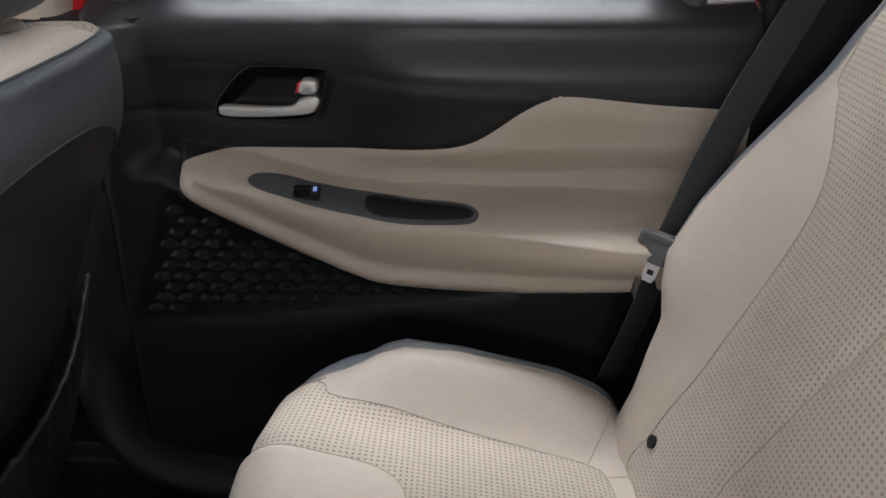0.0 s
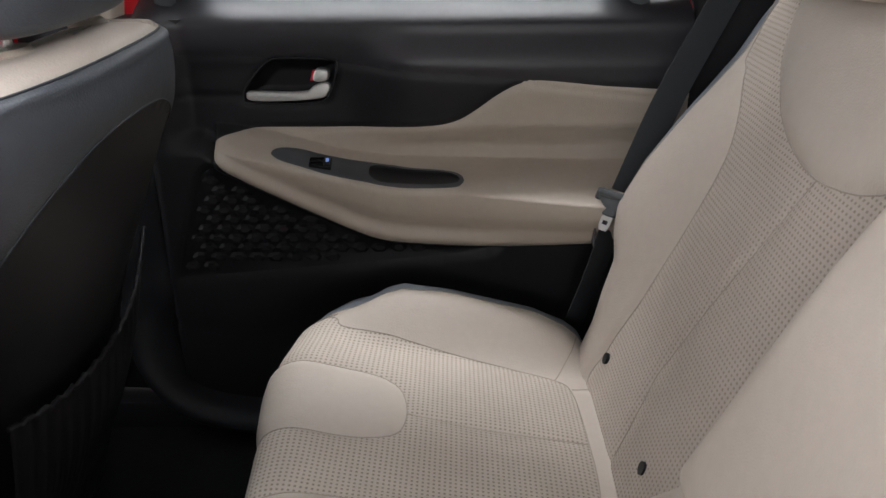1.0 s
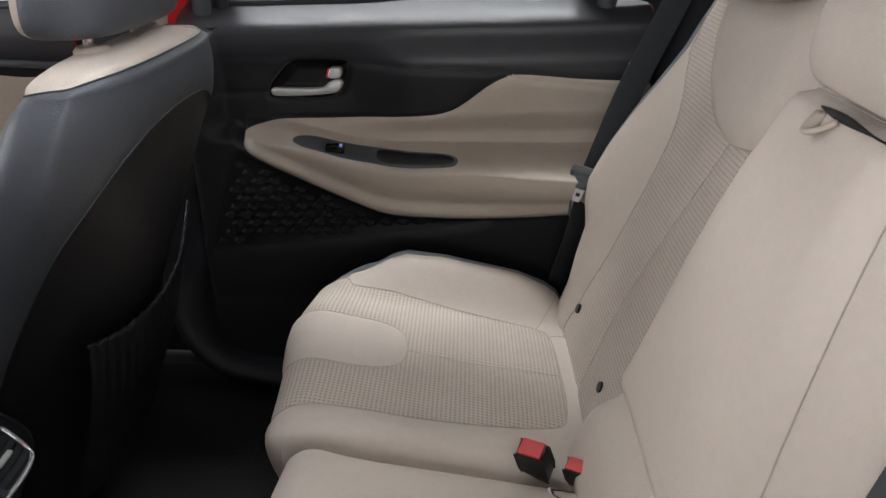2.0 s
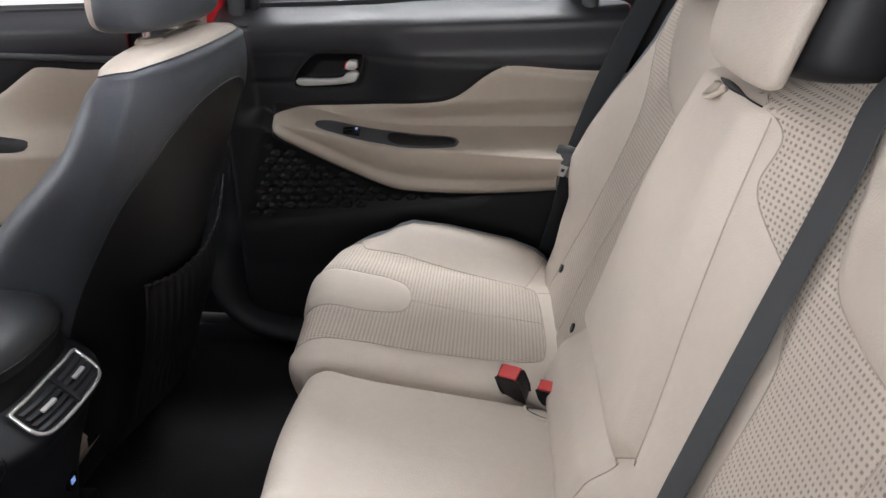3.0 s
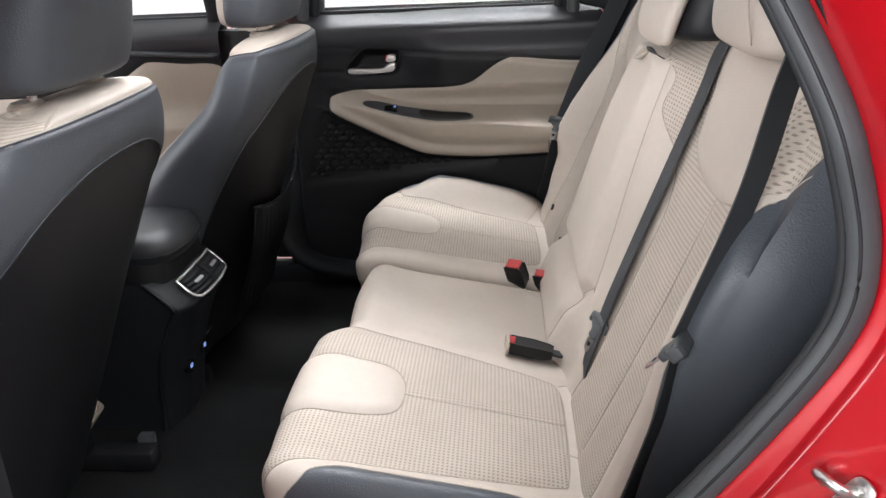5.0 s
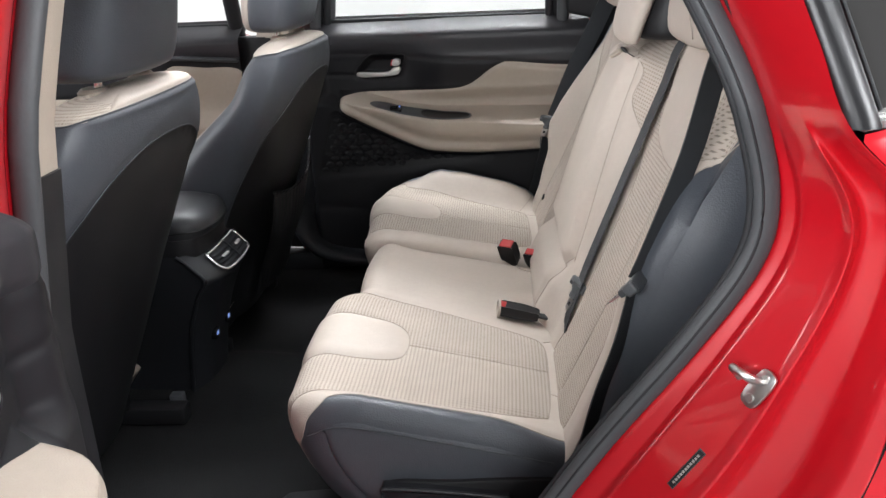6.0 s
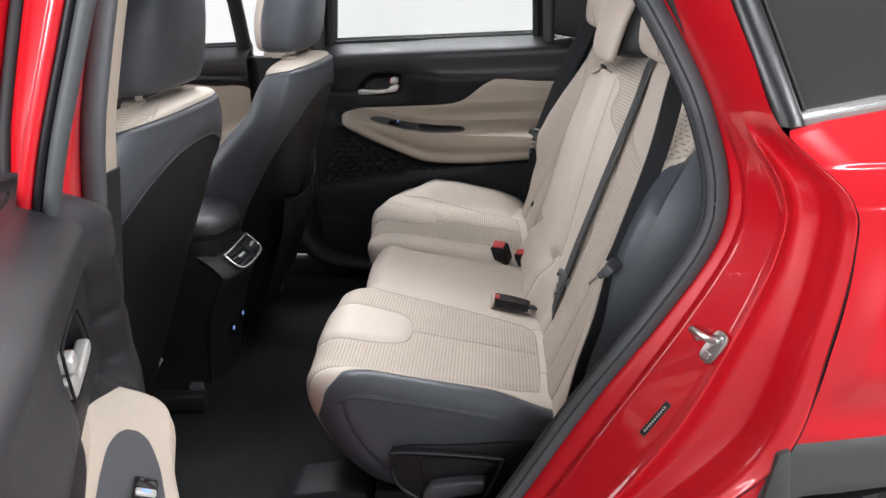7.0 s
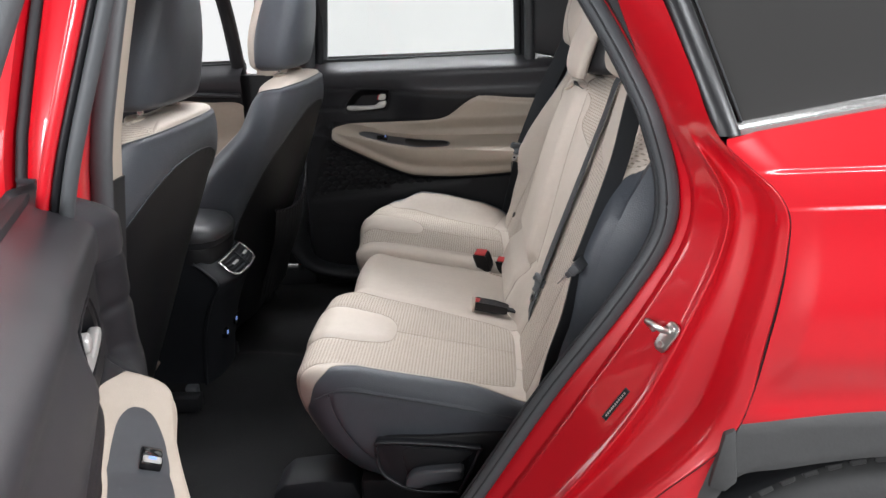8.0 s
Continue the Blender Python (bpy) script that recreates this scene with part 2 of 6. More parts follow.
def prism(outline, a, b, axis="y"):
    """A plate with a 2D outline, from a to b along an axis (x: outline in y, z; y: in x, z; z: in x, y)."""
    def at(p, v):
        return {"x": (v, p[0], p[1]), "y": (p[0], v, p[1]), "z": (p[0], p[1], v)}[axis]
    n = len(outline)
    verts = [at(p, a) for p in outline] + [at(p, b) for p in outline]
    faces = [tuple(range(n))[::-1], tuple(range(n, 2 * n))] + [(i, (i + 1) % n, n + (i + 1) % n, n + i) for i in range(n)]
    return verts, faces


def solid(verts, faces, bevel=0.0, segments=2, sharp=30):
    bm = bmesh.new()
    vs = [bm.verts.new(v) for v in verts]
    for f in faces:
        bm.faces.new([vs[i] for i in f])
    bmesh.ops.recalc_face_normals(bm, faces=bm.faces)
    if bevel:
        es = [e for e in bm.edges if len(e.link_faces) == 2 and e.calc_face_angle(0) > radians(sharp)]
        bmesh.ops.bevel(bm, geom=es, offset=bevel, segments=segments, profile=0.5, affect="EDGES")
    return bm


def cylinder(a, b, r1, r2=None, sides=16):
    return solid(*tube([a, b], [r1, r1 if r2 is None else r2], sides))


def poly_distance(pts, poly):
    """Signed distance to a closed 2D outline, negative inside."""
    p, q = np.asarray(poly, float), np.roll(np.asarray(poly, float), -1, 0)
    best = np.full(len(pts), 1e9)
    inside = np.zeros(len(pts), bool)
    for a, b in zip(p, q):
        e = b - a
        w = pts - a
        h = np.clip((w @ e) / max(e @ e, 1e-12), 0, 1)
        best = np.minimum(best, np.linalg.norm(w - h[:, None] * e, axis=1))
        cross = ((a[1] > pts[:, 1]) != (b[1] > pts[:, 1]))
        with np.errstate(divide="ignore", invalid="ignore"):
            xs = (b[0] - a[0]) * (pts[:, 1] - a[1]) / (b[1] - a[1]) + a[0]
        inside ^= cross & (pts[:, 0] < xs)
    return np.where(inside, -best, best)


def rounded(points, n=64, tight=0):
    """A smooth closed outline; tight repeats corners to sharpen them."""
    pts = [p for p in points for _ in range(1 + tight)]
    return spline(pts, n, closed=True)


def line_distance(pts, line):
    best = np.full(len(pts), 1e9)
    for a, b in zip(np.asarray(line[:-1], float), np.asarray(line[1:], float)):
        e = b - a
        w = pts - a
        h = np.clip((w @ e) / max(e @ e, 1e-12), 0, 1)
        best = np.minimum(best, np.linalg.norm(w - h[:, None] * e, axis=1))
    return best


def panels(parent, place, us, vs, regions, rest, seam=0.004, width=0.008, creases=(), flip=False, thread=None, thick=0.0008):
    """A curved skin cut into sewn panels. place(U, V) gives places and normals for arrays; regions: (name, outline, material, label,
    lift); rest: (name, material, label). The seams sink between the panels, with a thread along them."""
    U, V = np.meshgrid(us, vs, indexing="ij")
    nu, nv = U.shape
    pts = np.stack([U.ravel(), V.ravel()], 1)
    fixed = np.zeros(len(pts), bool)
    for _, outline, *_r in regions:
        d = poly_distance(pts, outline)
        d[fixed & (np.abs(d) < 1e-4)] = 0
        D = d.reshape(nu, nv)
        mark = np.zeros((nu, nv), bool)
        for A, B, MA, MB in ((D[:-1], D[1:], mark[:-1], mark[1:]), (D[:, :-1], D[:, 1:], mark[:, :-1], mark[:, 1:])):
            cut = A * B < 0
            near = np.abs(A) <= np.abs(B)
            MA |= cut & near
            MB |= cut & ~near
        near = mark.ravel() & ~fixed
        if near.any():
            e = 1e-5
            for _k in range(2):
                sub = pts[near]
                d0 = poly_distance(sub, outline)
                g = np.stack([poly_distance(sub + [e, 0], outline) - d0, poly_distance(sub + [0, e], outline) - d0], 1) / e
                g /= np.maximum(np.linalg.norm(g, axis=1, keepdims=True), 1e-6)
                pts[near] = sub - g * d0[:, None]
            fixed |= near
    ds = [poly_distance(pts, r[1]) for r in regions]
    P, N = place(pts[:, 0], pts[:, 1])
    lift = np.zeros(len(pts))
    edge = np.full(len(pts), 1e9)
    for d, r in zip(ds, regions):
        edge = np.minimum(edge, np.abs(d))
        h = r[4] if len(r) > 4 else 0.0
        lift += h * np.clip(-d / 0.02, 0, 1) ** 0.5
    for c in creases:
        edge = np.minimum(edge, line_distance(pts, c))
    lift -= seam * np.exp(-(edge / width) ** 2)
    P = P + N * lift[:, None]
    idx = np.arange(nu * nv).reshape(nu, nv)
    a, b, c, d = (q.ravel() for q in (idx[:-1, :-1], idx[1:, :-1], idx[1:, 1:], idx[:-1, 1:]))
    turn = fixed[b] & fixed[d] & ~(fixed[a] & fixed[c])
    one = np.where(turn[:, None], np.stack([a, b, d], 1), np.stack([a, b, c], 1))
    two = np.where(turn[:, None], np.stack([b, c, d], 1), np.stack([a, c, d], 1))
    keys = np.concatenate([one, two])
    mids = pts[keys].mean(1)
    who = np.full(len(keys), -1)
    for n_, r in enumerate(regions):
        who[poly_distance(mids, r[1]) < 0] = n_
    out = []
    for n_ in range(-1, len(regions)):
        sel = keys[who == n_]
        if not len(sel) or (n_ >= 0 and regions[n_][2] is None) or (n_ < 0 and rest is None):
            continue
        used, back = np.unique(sel, return_inverse=True)
        fs = back.reshape(-1, 3)
        fs = fs[:, ::-1] if flip else fs
        name, material, label = rest if n_ < 0 else (regions[n_][0], regions[n_][2], regions[n_][3])
        out.append(make(name, P[used], fs, material, parent, label, uvs=pts[used]))
    if thread is not None:
        lines = [np.r_[np.asarray(r[1], float), np.asarray(r[1], float)[:1]] for r in regions if r[2] is not None and len(r[1]) > 12]
        lines += [np.asarray(c, float) for c in creases]
        for line in lines:
            line = even(line, max(12, int(np.linalg.norm(np.diff(line, axis=0), axis=1).sum() / 0.006)))
            ok = (line[:, 0] > us[0]) & (line[:, 0] < us[-1]) & (line[:, 1] > vs[0]) & (line[:, 1] < vs[-1])
            Q, M = place(line[:, 0], line[:, 1])
            Q = Q + M * (thick * 0.4 - seam)
            run = []
            for i in range(len(line) + 1):
                if i < len(line) and ok[i]:
                    run.append(Q[i])
                    continue
                if len(run) > 4:
                    make("seam", *tube(run, thick, 6), thread, parent)
                run = []
    return out


def profile_frame(points, n=200):
    """Arc-length lookup of a 2D profile: s -> place, normal to its left."""
    c = even(spline(points, n), n)
    d = np.r_[0, np.cumsum(np.linalg.norm(np.diff(c, axis=0), axis=1))]
    t = np.gradient(c, d, axis=0)
    nrm = np.stack([-t[:, 1], t[:, 0]], 1)

    def at(s):
        return (np.stack([np.interp(s, d, c[:, k]) for k in (0, 1)], 1),
                np.stack([np.interp(s, d, nrm[:, k]) for k in (0, 1)], 1))
    return at, d[-1], c, d


def webbing(name, path, width_dir, width, material, parent, label="", thick=0.0016, n=60):
    """A belt: a thin band along a smooth path."""
    c = even(spline(path, 200), n)
    w = spline(width_dir, n) if np.ndim(width_dir) == 2 else np.repeat([width_dir], n, 0)
    verts, faces = [], []
    for i in range(n):
        t = Vector(c[min(i + 1, n - 1)] - c[max(i - 1, 0)]).normalized()
        s = Vector(w[i])
        s = (s - t * s.dot(t)).normalized()
        q = s.cross(t)
        for a, b in ((-1, -1), (-0.5, -1.15), (0.5, -1.15), (1, -1), (1, 1), (0.5, 1.15), (-0.5, 1.15), (-1, 1)):
            verts.append(Vector(c[i]) + s * (a * width / 2) + q * (b * thick / 2))
    k = 8
    for i in range(n - 1):
        for a in range(k):
            faces.append((i * k + a, i * k + (a + 1) % k, (i + 1) * k + (a + 1) % k, (i + 1) * k + a))
    faces += [tuple(range(k))[::-1], tuple((n - 1) * k + a for a in range(k))]
    return make(name, verts, faces, material, parent, label, crease=40)


def smooth(x, a, b):
    t = np.clip((np.asarray(x, float) - a) / (b - a), 0, 1)
    return t * t * (3 - 2 * t)


def with_edges(a, b, n, fine=0.03, m=6):
    """Steps from a to b, closer together near both ends."""
    return np.r_[a + fine * (np.linspace(0, 1, m, endpoint=False) ** 1.6), np.linspace(a + fine, b - fine, n), (b - fine * (np.linspace(0, 1, m, endpoint=False) ** 1.6))[::-1]]


def fillet(y, y0, y1, r):
    """How far a padded top falls off towards its two sides."""
    d = np.minimum(y - y0, y1 - y)
    k = np.clip(1 - d / r, 0, 1)
    return r * (1 - np.sqrt(np.clip(1 - k * k, 0, 1)))


# ---------------------------------------------------------------- studio
def studio():
    floor = part("ground", box((-9, -8, -0.07), (9, 8, 0.03)), M_FLOOR, None, smooth=False)
    tagged(floor, "smooth grey showroom floor", "floor", kind="structure")
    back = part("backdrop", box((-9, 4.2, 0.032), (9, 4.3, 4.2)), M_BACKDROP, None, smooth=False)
    tagged(back, "white studio wall beyond the windows, glowing by added emission", "wall", kind="structure")
    for name, lo, hi, mat, label in (
            ("wall_near", (-9, -6.1, 0.032), (9, -6, 4.2), M_DIMWALL, "grey showroom wall behind the car"),
            ("wall_front", (-9.1, -6, 0.032), (-9, 4.2, 4.2), M_WHITE, "white studio side wall"),
            ("wall_rear", (9, -6, 0.032), (9.1, 4.2, 4.2), M_WHITE, "white studio side wall"),
            ("ceiling", (-9, -6, 4.202), (9, 4.2, 4.3), M_DIMWALL, "dim grey showroom ceiling")):
        tagged(part(name, box(lo, hi), mat, None, smooth=False), label, "ceiling" if name == "ceiling" else "wall", kind="structure")


studio()


# ---------------------------------------------------------------- rear bench
CUSHION = [(-0.015, 0.600), (-0.065, 0.622), (-0.112, 0.672), (-0.143, 0.735), (-0.146, 0.785), (-0.112, 0.805), (-0.05, 0.794), (0.05, 0.774),
           (0.15, 0.755), (0.25, 0.735), (0.32, 0.721), (0.345, 0.70)]
BACK = [(0.235, 0.66), (0.248, 0.70), (0.275, 0.755), (0.330, 0.880), (0.392, 1.03), (0.450, 1.17), (0.482, 1.25), (0.503, 1.283),
        (0.540, 1.295), (0.580, 1.275), (0.592, 1.20)]


def arc_offset(c, d, axis, value):
    """Arc length at which a rising profile reaches a value."""
    i = int(np.argmax(c[:, axis] >= value)) if axis == 1 else int(np.argmin(np.abs(c[:, 0] - value) + (c[:, 1] < 0.74) * 9))
    return d[i]


def side_wall(name, place, us, y, low, material, parent, label, out, bulge=0.012, rows=8):
    """The upright side of a cushion, from its rolled edge to a lower line low(x, z)."""
    top, _ = place(np.asarray(us, float), np.full(len(us), y))
    verts, faces = [], []
    n = len(us)
    for j in range(rows + 1):
        w = j / rows
        for i in range(n):
            q = low(top[i][0], top[i][2])
            x, z = top[i][0] * (1 - w) + q[0] * w, top[i][2] * (1 - w) + q[1] * w
            verts.append((x, top[i][1] + out * bulge * math.sin(math.pi * min(1, w * 1.1)), z))
    for j in range(rows):
        for i in range(n - 1):
            a = j * n + i
            f = (a, a + 1, a + n + 1, a + n)
            faces.append(f if out < 0 else f[::-1])
    return make(name, verts, faces, material, parent, label)


def cushion_right():
    seat = thing("rear_seat_cushion", "beige leather and woven cloth outer seat cushion with grey piping", "car seat", (0.1, 0.385, 0.56), "rear bench seats")
    at, total, c, d = profile_frame(CUSHION)
    s0 = arc_offset(c, d, 0, 0.0)
    y0, y1, r = 0.135, 0.640, 0.024

    def place(U, V):
        P, N = at(U + s0)
        rise = np.interp(U, [-0.13, -0.09, -0.05, -0.01, 0.06, 0.12, 0.19, 0.24, 0.28, 0.32], [0, 0.012, 0.036, 0.052, 0.056, 0.052, 0.048, 0.036, 0.016, 0])
        lift = rise * smooth(V, 0.505, 0.592)
        lift = lift + 0.012 * (1 - smooth(V, 0.16, 0.225)) * smooth(U, -0.12, -0.02) * (1 - smooth(U, 0.2, 0.27))
        lift = lift + 0.006 * np.sin(np.clip((V - 0.2) / 0.33, 0, 1) * math.pi) - fillet(V, y0, y1, r)
        lift = lift - 0.05 * smooth(U, 0.26, 0.32) * smooth(V, 0.50, 0.6)
        # the front edge bows out and turns its outer corner
        fore = 1 - smooth(U, -0.13, 0.01)
        x = P[:, 0] + N[:, 0] * lift - 0.014 * np.exp(-((V - 0.43) / 0.10) ** 2) * fore + 0.060 * np.clip(1 - (y1 - V) / 0.11, 0, 1) ** 2 * fore
        return np.stack([x, V, P[:, 1] + N[:, 1] * lift], 1), np.stack([N[:, 0], 0 * V, N[:, 1]], 1)

    mesh_area = rounded([(-0.30, 0.60), (-0.12, 0.572), (-0.083, 0.545), (-0.015, 0.534), (0.076, 0.522), (0.165, 0.512), (0.222, 0.503), (0.244, 0.480), (0.25, 0.38), (0.250, 0.262), (0.226, 0.226), (0.114, 0.202), (0.012, 0.193), (-0.08, 0.197), (-0.30, 0.19)], 110)
    patch = rounded([(-0.40, 0.455), (-0.16, 0.452), (-0.089, 0.447), (-0.03, 0.439), (0.002, 0.420), (0.015, 0.390), (0.018, 0.352), (0.008, 0.319), (-0.025, 0.303), (-0.069, 0.299), (-0.16, 0.302), (-0.40, 0.305)], 90)
    edge = rounded([(-0.5, 0.572), (-0.125, 0.574), (-0.09, 0.590), (-0.04, 0.604), (0.05, 0.613), (0.20, 0.613), (0.255, 0.606), (0.30, 0.600), (0.40, 0.600), (0.40, 0.72), (-0.5, 0.72)], 70, 1)
    us, vs = np.linspace(-s0, total - s0, 96), with_edges(y0, y1, 84, 0.03)
    panels(seat, place, us, vs,
           [("cloth_panel", mesh_area, M_MESH, "beige woven cloth"), ("thigh_patch", patch, M_BEIGE, "smooth beige leather patch", 0.003),
            ("side_piping", edge, M_PIPING, "pale blue-grey leather edge")],
           ("leather_cover", M_BEIGE, "beige leather"), thread=M_SEAM, seam=0.003, width=0.010, creases=([(0.018, 0.362), (0.117, 0.352), (0.249, 0.358)], [(0.224, 0.505), (0.25, 0.56), (0.262, 0.60)], [(0.246, 0.485), (0.27, 0.493), (0.31, 0.50)]))
    for y, out in ((y0, -1), (y1, 1)):
        side_wall("side_cover", place, us, y, lambda x, z: (x * 0.9 + 0.01, 0.575), M_BEIGE if out < 0 else M_GREY, seat, "", out)
    part("base_frame", box((-0.05, 0.16, 0.50), (0.30, 0.62, 0.585), 0.01), M_SHELL, seat, "black plastic base")
    return seat


def cushion_left():
    seat = thing("rear_bench_cushion", "wide beige bench cushion with woven cloth and blue-grey leather side", "car seat", (0.1, -0.26, 0.56), "rear bench seats")
    at, total, c, d = profile_frame(CUSHION)
    s0 = arc_offset(c, d, 0, 0.0)
    y0, y1, r = -0.648, 0.125, 0.030

    def place(U, V):
        P, N = at(U + s0)
        lift = 0.030 * (1 - smooth(V, -0.625, -0.545)) * smooth(U, -0.17, -0.03) * (1 - 0.6 * smooth(U, 0.16, 0.28))
        mid = smooth(V, -0.225, -0.15)
        lift = lift - 0.012 * mid * (1 - smooth(U, -0.16, -0.08)) - 0.006 * mid
        lift = lift + 0.006 * np.sin(np.clip((V + 0.545) / 0.34, 0, 1) * math.pi) + 0.008 * np.sin(np.clip((V + 0.16) / 0.27, 0, 1) * math.pi)
        lift = lift - fillet(V, y0, y1, r)
        x = P[:, 0] + N[:, 0] * lift + 0.026 * mid * (1 - smooth(U, -0.12, 0.0)) - 0.004
        x = x + 0.046 * np.clip(1 - (V - y0) / 0.085, 0, 1) ** 2 * (1 - smooth(U, -0.13, 0.02))
        return np.stack([x, V, P[:, 1] + N[:, 1] * lift], 1), np.stack([N[:, 0], 0 * V, N[:, 1]], 1)

    mesh_area = rounded([(-0.30, -0.178), (-0.10, -0.186), (0.02, -0.207), (0.12, -0.236), (0.222, -0.268), (0.258, -0.30), (0.262, -0.42), (0.258, -0.525), (0.235, -0.545), (0.08, -0.562), (-0.07, -0.577), (-0.30, -0.585)], 100)
    patch = rounded([(-0.40, -0.300), (-0.16, -0.298), (-0.06, -0.30), (-0.008, -0.314), (0.016, -0.352), (0.018, -0.405), (0.004, -0.44), (-0.05, -0.456), (-0.16, -0.462), (-0.40, -0.465)], 90)
    grey = rounded([(-0.085, -0.613), (-0.03, -0.606), (0.10, -0.604), (0.22, -0.612), (0.32, -0.62), (0.42, -0.63), (0.42, -0.70), (-0.1, -0.70), (-0.45, -0.70), (-0.45, -0.53), (-0.25, -0.595), (-0.18, -0.632), (-0.12, -0.632)], 90)
    us, vs = np.linspace(-s0, total - s0, 96), with_edges(y0, y1, 120, 0.03)
    panels(seat, place, us, vs,
           [("cloth_panel", mesh_area, M_MESH, "beige woven cloth"), ("thigh_patch", patch, M_BEIGE, "smooth beige leather patch", 0.003),
            ("side_bolster", grey, M_GREY, "blue-grey leather")],
           ("leather_cover", M_BEIGE, "beige leather"), thread=M_SEAM, seam=0.003, width=0.010,
           creases=([(0.018, -0.385), (0.13, -0.392), (0.26, -0.40)], [(0.258, -0.285), (0.30, -0.262), (0.34, -0.25)], [(0.262, -0.47), (0.35, -0.50)]))
    # upright leather side with its sewn line
    rim, _ = place(us, np.full(len(us), y0))
    rim = [(p[0], p[2]) for p in rim]
    outline = np.array(rim + [(0.345, 0.60)])

    def flank(U, V):
        d = np.clip(-poly_distance(np.stack([U, V], 1), outline) / 0.030, 0, 1)
        y = y0 - 0.004 * np.sqrt(1 - (1 - d) ** 2)
        return np.stack([U, y, V], 1), np.stack([0 * U, 0 * U - 1, 0 * U], 1)

    panels(seat, flank, np.linspace(-0.16, 0.35, 110), np.linspace(0.585, 0.85, 66), [("side_cover", outline, M_GREY, "blue-grey leather side")], None,
           seam=0.0006, width=0.003, flip=True)
    line = spline([(-0.105, 0.772), (-0.057, 0.787), (0.024, 0.775), (0.144, 0.750), (0.25, 0.727)], 40)
    make("seam", *tube([(x, y0 - 0.0044, z) for x, z in line], 0.0010, 6), M_SEAMGREY, seat)
    side_wall("inner_side", place, us, y1, lambda x, z: (x * 0.9 + 0.01, 0.575), M_BEIGE, seat, "", 1)
    # black disc standing in for the shaded buckle hollow, with its sewn rim
    ring = [(0.246 + 0.036 * math.cos(g), 0.098 + 0.026 * math.sin(g)) for g in np.linspace(0, 2 * math.pi, 28, endpoint=False)]
    top, _ = place(np.array([x + 0.006 for x, _y in ring]), np.array([y for _x, y in ring]))
    low = [tuple(Vector(p) * 0.55 + Vector((0.246, 0.098, 0.722)) * 0.45) for p in top]
    hollow = part("hollow_shade", solid(*loft([[(x, y, z + 0.0015) for x, y, z in top], low])), M_POCKET, seat, "black disc for the shaded hollow round a buckle")
    make("hollow_rim", *tube([(x, y, z + 0.001) for x, y, z in top], 0.0022, 6, closed=True), M_BEIGE, hollow)
    # black trim with the slide lever in its recess
    part("side_trim", solid(*prism(rounded([(0.004, 0.694), (0.10, 0.700), (0.258, 0.702), (0.290, 0.66), (0.25, 0.592), (0.06, 0.592), (0.006, 0.630)], 40), -0.6585, -0.60), bevel=0.006), M_SHELL, seat, "black plastic side trim")
    o = [(0.002, 0.690), (0.012, 0.698), (0.09, 0.694), (0.176, 0.684), (0.180, 0.674), (0.146, 0.602), (0.132, 0.597), (0.062, 0.603), (0.022, 0.624), (0.004, 0.650)]
    rec = part("lever_panel", solid(*prism(rounded(o, 48), -0.673, -0.640), bevel=0.003), M_CONSOLE, seat, "black plastic lever panel")
    make("panel_rim", *tube([(x, -0.674, z) for x, z in rounded(o, 60)], 0.0032, 6, closed=True), M_LID, rec)
    part("lever_recess", solid(*prism(rounded([(0.048, 0.662), (0.058, 0.686), (0.16, 0.676), (0.166, 0.668), (0.138, 0.612), (0.066, 0.616)], 40), -0.6745, -0.660), bevel=0.001), M_POCKET, rec)
    part("lever", solid(*prism(rounded([(0.050, 0.622), (0.060, 0.642), (0.080, 0.650), (0.146, 0.655), (0.152, 0.646), (0.146, 0.632), (0.10, 0.624), (0.066, 0.616)], 36), -0.694, -0.670), bevel=0.005, segments=3), M_SWITCH, rec, "dark grey slide lever")
    part("base_frame", box((-0.04, -0.635, 0.50), (0.32, 0.11, 0.598), 0.012), M_SHELL, seat, "black plastic base")
    foot = solid(*prism([(-0.215, 0.50), (-0.215, 0.545), (-0.19, 0.567), (-0.12, 0.575), (-0.06, 0.57), (-0.03, 0.50)], -0.60, -0.50), bevel=0.008)
    part("rail_cover", foot, M_CONSOLE, seat, "grey plastic rail cover")
    return seat


cushion_right()
cushion_left()


